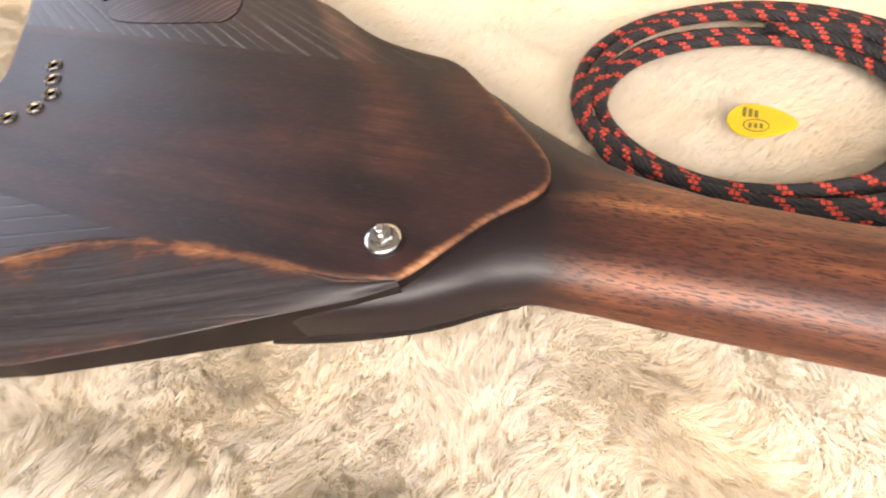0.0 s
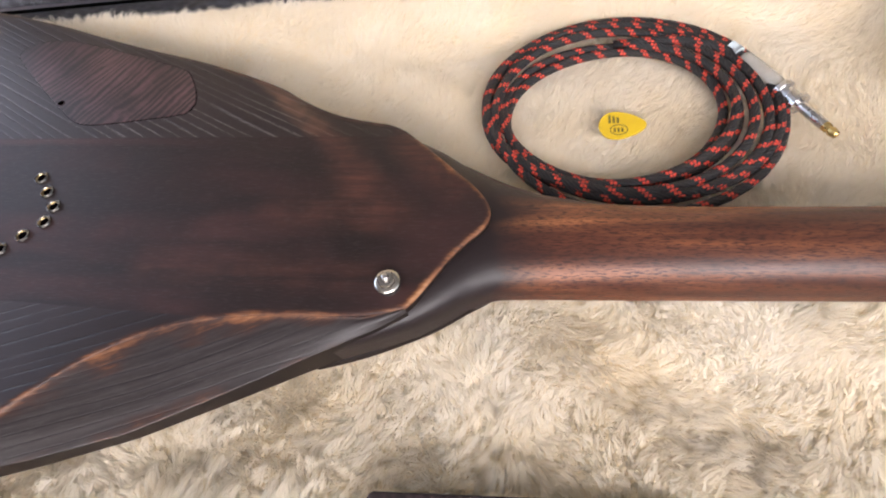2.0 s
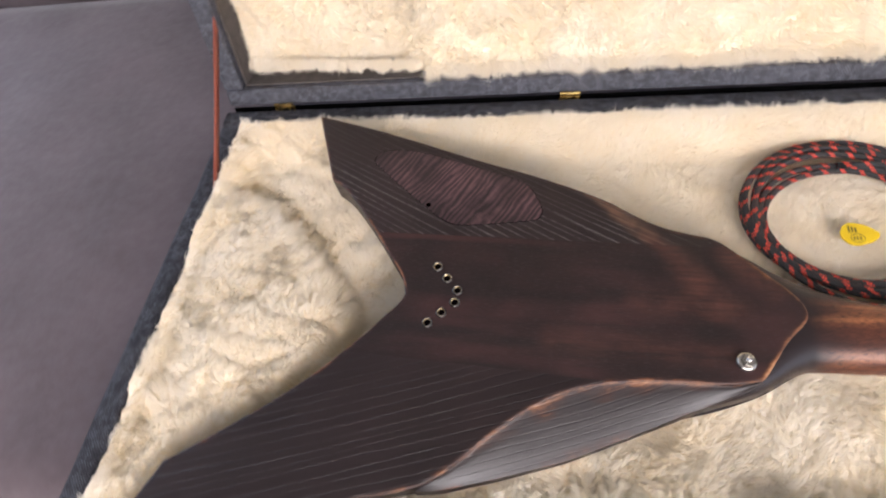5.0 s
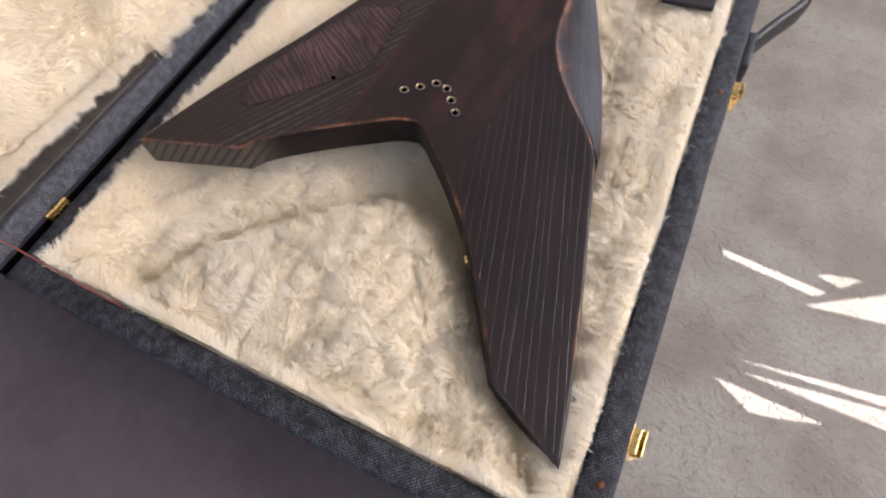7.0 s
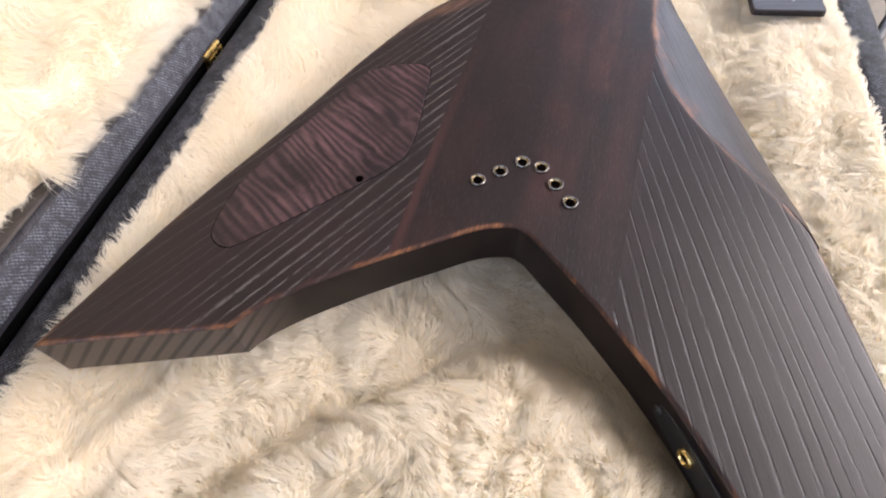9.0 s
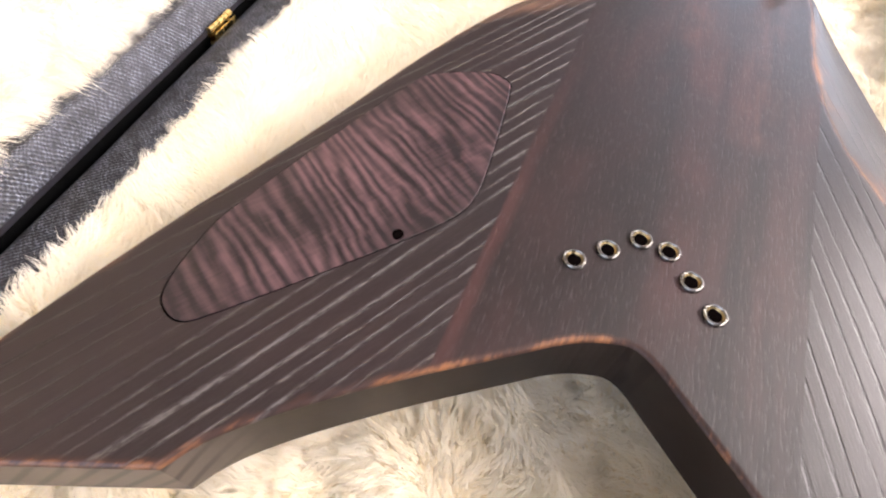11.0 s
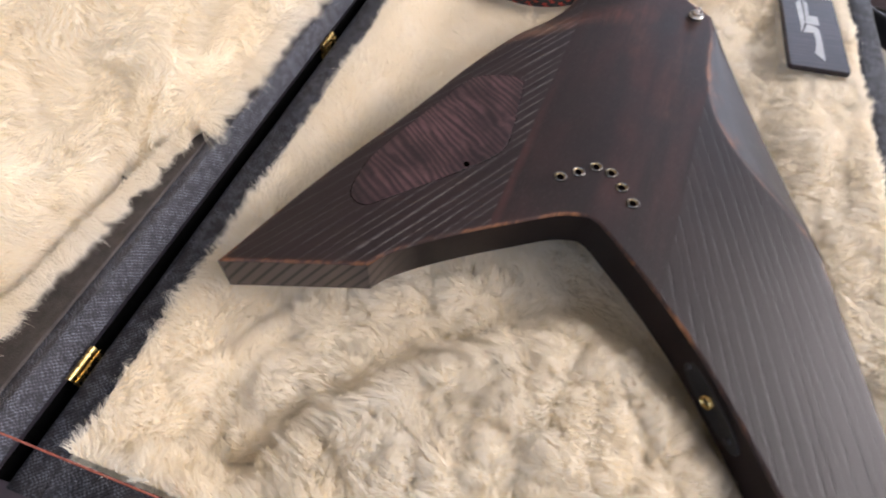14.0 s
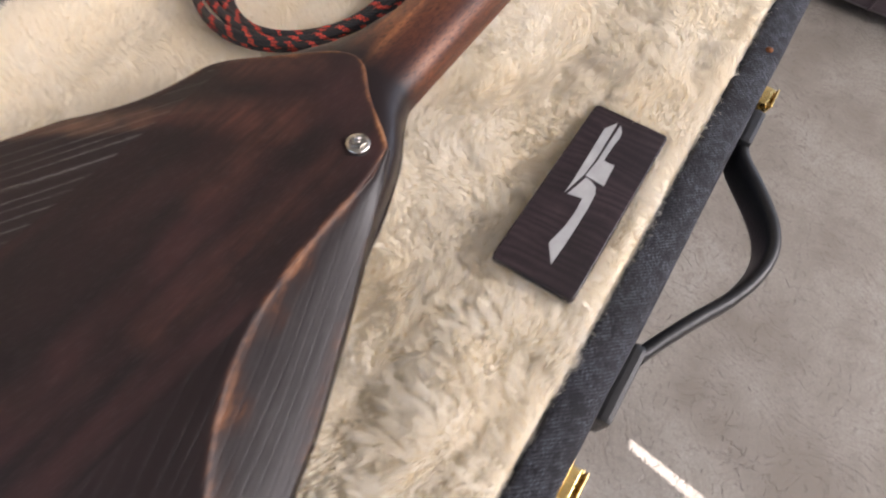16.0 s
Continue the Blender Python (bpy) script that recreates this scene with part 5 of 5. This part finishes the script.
cable = thing("guitar_cable", pose(0, 0, 0), "coiled black braided cable with red flecks, lying on the plush", "cable")
bm = bmesh.new()
path = cord_path()
ends = Vector((0.4555, 0.1440, -0.0395))
last = [Vector(p) for p in path[-1:]][0]
for k in range(1, 7):
    path.append(tuple(last.lerp(ends, k / 6) + Vector((0.010, 0.006, 0.004)) * math.sin(math.pi * k / 6)))
sweep(bm, path, circle(0.0032, 12), uv=True)
part("cord", bm, CORD, cable)
PLUG_A, PLUG_B = Vector((0.4580, 0.1395, -0.0385)), Vector((0.4905, 0.0670, -0.0375))
plug_m = look(PLUG_A, PLUG_B) @ pose(0, 0, 0, 180)
plug = thing("plug", plug_m, "", "")
plug.parent = cable
ln = (PLUG_B - PLUG_A).length
bm = bmesh.new()
lathe(bm, [(0, -0.006), (0.0046, -0.006), (0.0052, -0.003), (0.0056, 0.004), (0.0056, 0.026), (0.0052, 0.028), (0.0052, 0.030)], 20)
part("sleeve", bm, CLEAR, plug, "clear greyish plug sleeve", True)
bm = bmesh.new()
lathe(bm, [(0.0050, 0.0300), (0.0074, 0.0305), (0.0074, 0.0335), (0.0054, 0.034), (0.0054, 0.044), (0.0072, 0.0445), (0.0072, 0.0475), (0.0034, 0.048)], 20)
part("collar", bm, STEEL, plug, smooth=False)
bm = bmesh.new()
lathe(bm, [(0.0033, 0.048), (0.0033, ln - 0.011), (0.0031, ln - 0.0105)], 16)
part("shaft", bm, STEEL, plug, smooth=True)
bm = bmesh.new()
lathe(bm, [(0.0031, ln - 0.0105), (0.0030, ln - 0.0075), (0.0022, ln - 0.0066), (0.0032, ln - 0.005), (0.0022, ln - 0.001), (0, ln)], 16)
part("tip", bm, BRASS, plug, "brass plug tip", True)
bm = bmesh.new()
sweep(bm, [Vector((0.4485, 0.1555, -0.0365)), Vector((0.4525, 0.1480, -0.0365))], circle(0.0042, 12))
part("tape", bm, LABEL, cable, "pale tape ring on the cord")

# ---------------------------------------------------------------- plectrum
pick_m = pose(0.3695, 0.0888, -0.0415, 4, -3, -4)
pick = thing("plectrum", pick_m, "yellow plastic guitar pick with dark print, lying on the plush", "guitar pick")
bm = bmesh.new()
pk = soften([(0.0175, 0.0, 0), (0.004, -0.0105, 0), (-0.010, -0.0125, 0), (-0.0165, -0.004, 0), (-0.0165, 0.004, 0), (-0.010, 0.0125, 0), (0.004, 0.0105, 0)], (), 3)
pk = pk if sum(a.x * b.y - b.x * a.y for a, b in zip(pk, pk[1:] + pk[:1])) > 0 else pk[::-1]
slab(bm, pk, 0, 0.0011, 0.0004)
part("blade", bm, YELLOW, pick)
bm = bmesh.new()
for i in range(3):
    box(bm, -0.0100 + 0.0026 * i, 0.0015, 0.00112, -0.0083 + 0.0026 * i, 0.0085 - 0.001 * i, 0.0013)
ring = [(0.0055 * math.cos(a) - 0.0035, 0.0042 * math.sin(a) - 0.0042, 0.0012) for a in [2 * math.pi * i / 28 for i in range(28)]]
sweep(bm, ring, [(-0.0003, -0.0001), (0.0003, -0.0001), (0.0003, 0.0001), (-0.0003, 0.0001)], closed=True)
for i in range(3):
    box(bm, -0.0068 + 0.0024 * i, -0.0062, 0.00112, -0.0054 + 0.0024 * i, -0.0026, 0.0013)
part("print", bm, INK, pick, "dark printed bars and a ring")

# ---------------------------------------------------------------- wooden block
BL_A, BL_B, BL_C = Vector((0.2275, -0.1425, -0.0285)), Vector((0.3665, -0.1405, -0.0385)), Vector((0.2305, -0.1935, -0.0275))
ex = (BL_B - BL_A).normalized()
ey = (BL_A - BL_C)
ey = (ey - ex * ey.dot(ex)).normalized()
ez = ex.cross(ey)
bx_l, bx_w = (BL_B - BL_A).length, (BL_A - BL_C).length
block_m = Matrix.Translation(BL_C) @ Matrix((ex, ey, ez)).transposed().to_4x4()
block = thing("wooden_block", block_m, "small plum-brown flamed wooden plate with a silver inlaid emblem", "wooden plate")
bm = bmesh.new()
slab(bm, [p for q in [[(0, 0.003), (0.001, 0.001), (0.003, 0)], [(bx_l - 0.003, 0), (bx_l - 0.001, 0.001), (bx_l, 0.003)], [(bx_l, bx_w - 0.003), (bx_l - 0.001, bx_w - 0.001), (bx_l - 0.003, bx_w)], [(0.003, bx_w), (0.001, bx_w - 0.001), (0, bx_w - 0.003)]] for p in q], -0.0045, 0.0, 0.0012)
part("plate", bm, BLOCK, block)


def emblem(pts, label):
    """One inlaid stroke; points run from the corner of the plate."""
    bm = bmesh.new()
    if sum(a[0] * b[1] - b[0] * a[1] for a, b in zip(pts, pts[1:] + pts[:1])) < 0:
        pts = pts[::-1]
    slab(bm, pts, -0.0005, 0.0003)
    part("emblem_stroke", bm, SILVER, block, label)


emblem([(0.0253, 0.0279), (0.0137, 0.0205), (0.0196, 0.0200), (0.0363, 0.0195), (0.0587, 0.0195), (0.0704, 0.0202), (0.0755, 0.0223), (0.0780, 0.0261), (0.0788, 0.0302), (0.0618, 0.0344), (0.0634, 0.0255), (0.0528, 0.0247), (0.0407, 0.0253)], "silver hooked inlay")
emblem([(0.0616, 0.0362), (0.0734, 0.0360), (0.1216, 0.0374), (0.1311, 0.0321), (0.0943, 0.0314), (0.0806, 0.0322)], "silver slanted inlay")
emblem([(0.0953, 0.0300), (0.1301, 0.0300), (0.1249, 0.0266), (0.1208, 0.0259), (0.1108, 0.0266), (0.0969, 0.0268), (0.0970, 0.0196), (0.0790, 0.0186), (0.0802, 0.0313)], "silver barbed inlay")

# ---------------------------------------------------------------- rolled strap
strap = thing("guitar_strap", pose(0, 0, 0), "rolled brown leather guitar strap with black lining, on the plush", "guitar strap")


def strap_turn(name, mat, r, cx, cy, z0, z1, t, lean, a0, a1, label=""):
    bm = bmesh.new()
    n = 40
    pts, ups = [], []
    for i in range(n + 1):
        a = a0 + (a1 - a0) * i / n
        d = Vector((math.cos(a), math.sin(a) * 1.12, 0))
        pts.append(Vector((cx, cy, (z0 + z1) / 2)) + d * r * (1 + 0.03 * math.sin(2 * a)))
        ups.append((d.x * lean, d.y * lean, 1))
    h = (z1 - z0) / 2
    sweep(bm, pts, [(-t, -h), (t, -h), (t, h - 0.001), (t * 0.5, h), (-t * 0.5, h), (-t, h - 0.001)], ups=ups)
    return part(name, bm, mat, strap, label)


SC = (0.660, 0.108)
strap_turn("outer_turn", LEATHER, 0.098, *SC, -0.058, -0.010, 0.0016, -0.20, 0.15, 6.2, "brown leather face")
strap_turn("lining", LINING, 0.0942, *SC, -0.056, -0.006, 0.0024, -0.17, 0.15, 6.2, "black lining")
strap_turn("inner_turn", TAN, 0.0865, *SC, -0.056, -0.006, 0.0013, -0.08, 0.5, 5.9, "tan raw leather side")
strap_turn("inner_turn", LEATHER, 0.080, SC[0] + 0.004, SC[1], -0.058, -0.008, 0.0016, -0.10, 1.2, 5.4, "brown leather face")
bm = bmesh.new()
for i in range(110):
    a = 1.2 + 3.9 * i / 110
    d = Vector((math.cos(a), math.sin(a) * 1.12, 0)) * (0.0925 * (1 + 0.03 * math.sin(2 * a)))
    p = Vector((*SC, -0.0075)) + d
    box(bm, -0.0012, -0.0005, -0.0004, 0.0012, 0.0005, 0.0006, 0, pose(*p, 0, 0, math.degrees(a) + 90))
part("stitching", bm, THREAD, strap, "pale stitching", m=pose(0, 0, 0))

# ---------------------------------------------------------------- small tool on the sofa
tool = thing("hand_tool", pose(-0.966, 0.316, SEAT_Z + 0.001, 0, 0, 20), "black and orange plastic device lying on the sofa", "device")
bm = bmesh.new()
box(bm, -0.055, -0.030, 0, 0.055, 0.030, 0.034, 0.007, seg=3)
part("housing", bm, BLACK, tool)
bm = bmesh.new()
box(bm, 0.012, -0.012, 0.0342, 0.036, 0.012, 0.038, 0.0015)
part("switch", bm, ORANGE, tool, "orange switch")
bm = bmesh.new()
for i in range(6):
    box(bm, 0.0551, -0.022 + 0.008 * i, 0.006, 0.0575, -0.018 + 0.008 * i, 0.028, 0.0006)
part("grip_ribs", bm, BLACK, tool)

# ---------------------------------------------------------------- pile of the plush, last
BODY_KEEP = [(-0.140, 0.190), (-0.095, 0.110), (-0.015, 0.010), (-0.075, -0.095), (-0.170, -0.165), (-0.200, -0.200), (0.000, -0.145), (0.180, -0.090), (0.270, -0.055), (0.290, -0.020), (0.700, -0.020), (0.700, 0.020), (0.290, 0.020), (0.240, 0.040), (0.130, 0.085)]


def clear_of_guitar(root):
    """No hairs where they would stand up through the guitar."""
    x, y = root[:, 0], root[:, 1]
    inside = np.zeros(len(x), bool)
    n = len(BODY_KEEP)
    for i in range(n):
        (ax, ay), (bx, by) = BODY_KEEP[i], BODY_KEEP[(i + 1) % n]
        cross = ((ay > y) != (by > y)) & (x < (bx - ax) * (y - ay) / (by - ay + 1e-12) + ax)
        inside ^= cross
    plate = (x > 0.2265) & (x < 0.3680) & (y > -0.1945) & (y < -0.1395)
    return ~plate & ~(inside & (root[:, 2] + 0.005 > -0.030 + 0.077 * y))


def off_liner(root):
    x, z = root[:, 0], root[:, 2]
    return ~((x < -0.045) & (z < 0.031 + 0.004 * np.sin(x * 140)))


stand = np.array([[fluff(p[0], p[1]) for p in row[::3]] for row in lining_grid[::3]])
stand = np.repeat(np.repeat(stand, 3, 0), 3, 1)[:NY + 1, :NX + 1]
tagged(part("plush_nap", pile("plush_nap", lining_grid, 640000, 0.0088, 0.000265, 0.6, 11, clear_of_guitar, stand, 0.38), PILE, case, "cream plush nap"), kind="stuff")
tagged(part("plush_nap", pile("lid_nap", lid_grid, 230000, 0.0105, 0.00027, -1.2, 12, off_liner, None, 0.55), PILE, lid, "cream plush nap"), kind="stuff")
for tag, a, b, out in (("front", (IN_L, in_front(IN_L) - 0.001, RIM_Z - 0.0045), (SHOW_R, in_front(SHOW_R) - 0.001, RIM_Z - 0.0045), (0, -1, 0)),
                       ("back", (IN_L, IN_B + 0.001, RIM_Z - 0.0045), (SHOW_R, IN_B + 0.001, RIM_Z - 0.0045), (0, 1, 0)),
                       ("end", (IN_L - 0.001, in_front(IN_L), RIM_Z - 0.0045), (IN_L - 0.001, IN_B, RIM_Z - 0.0045), (-1, 0, 0))):
    tagged(part("plush_fringe", fringe("fringe", a, b, out, (0, 0, 1), 22000 if tag != "end" else 11000, 0.0056 if tag == "front" else 0.0050, 0.00018, len(tag), front_drop if tag == "front" else None), PILE, case, "cream plush fringe over the rim"), kind="stuff")
tagged(part("plush_fringe", fringe("lid_fringe", (-0.035, 0.011, 0.0285), (SHOW_R, 0.011, 0.0285), (0, -0.55, -0.85), (0, -1, 0.3), 18000, 0.016, 0.00018, 6), PILE, lid, "cream plush fringe over the lid rim"), kind="stuff")
tagged(part("plush_fringe", fringe("lid_end_fringe", (-0.257, 0.034, 0.037), (-0.040, 0.020, 0.031), (0, -0.5, -0.85), (0, -1, 0.3), 14000, 0.010, 0.00020, 8), PILE, lid, "cream plush fringe at the bare liner"), kind="stuff")
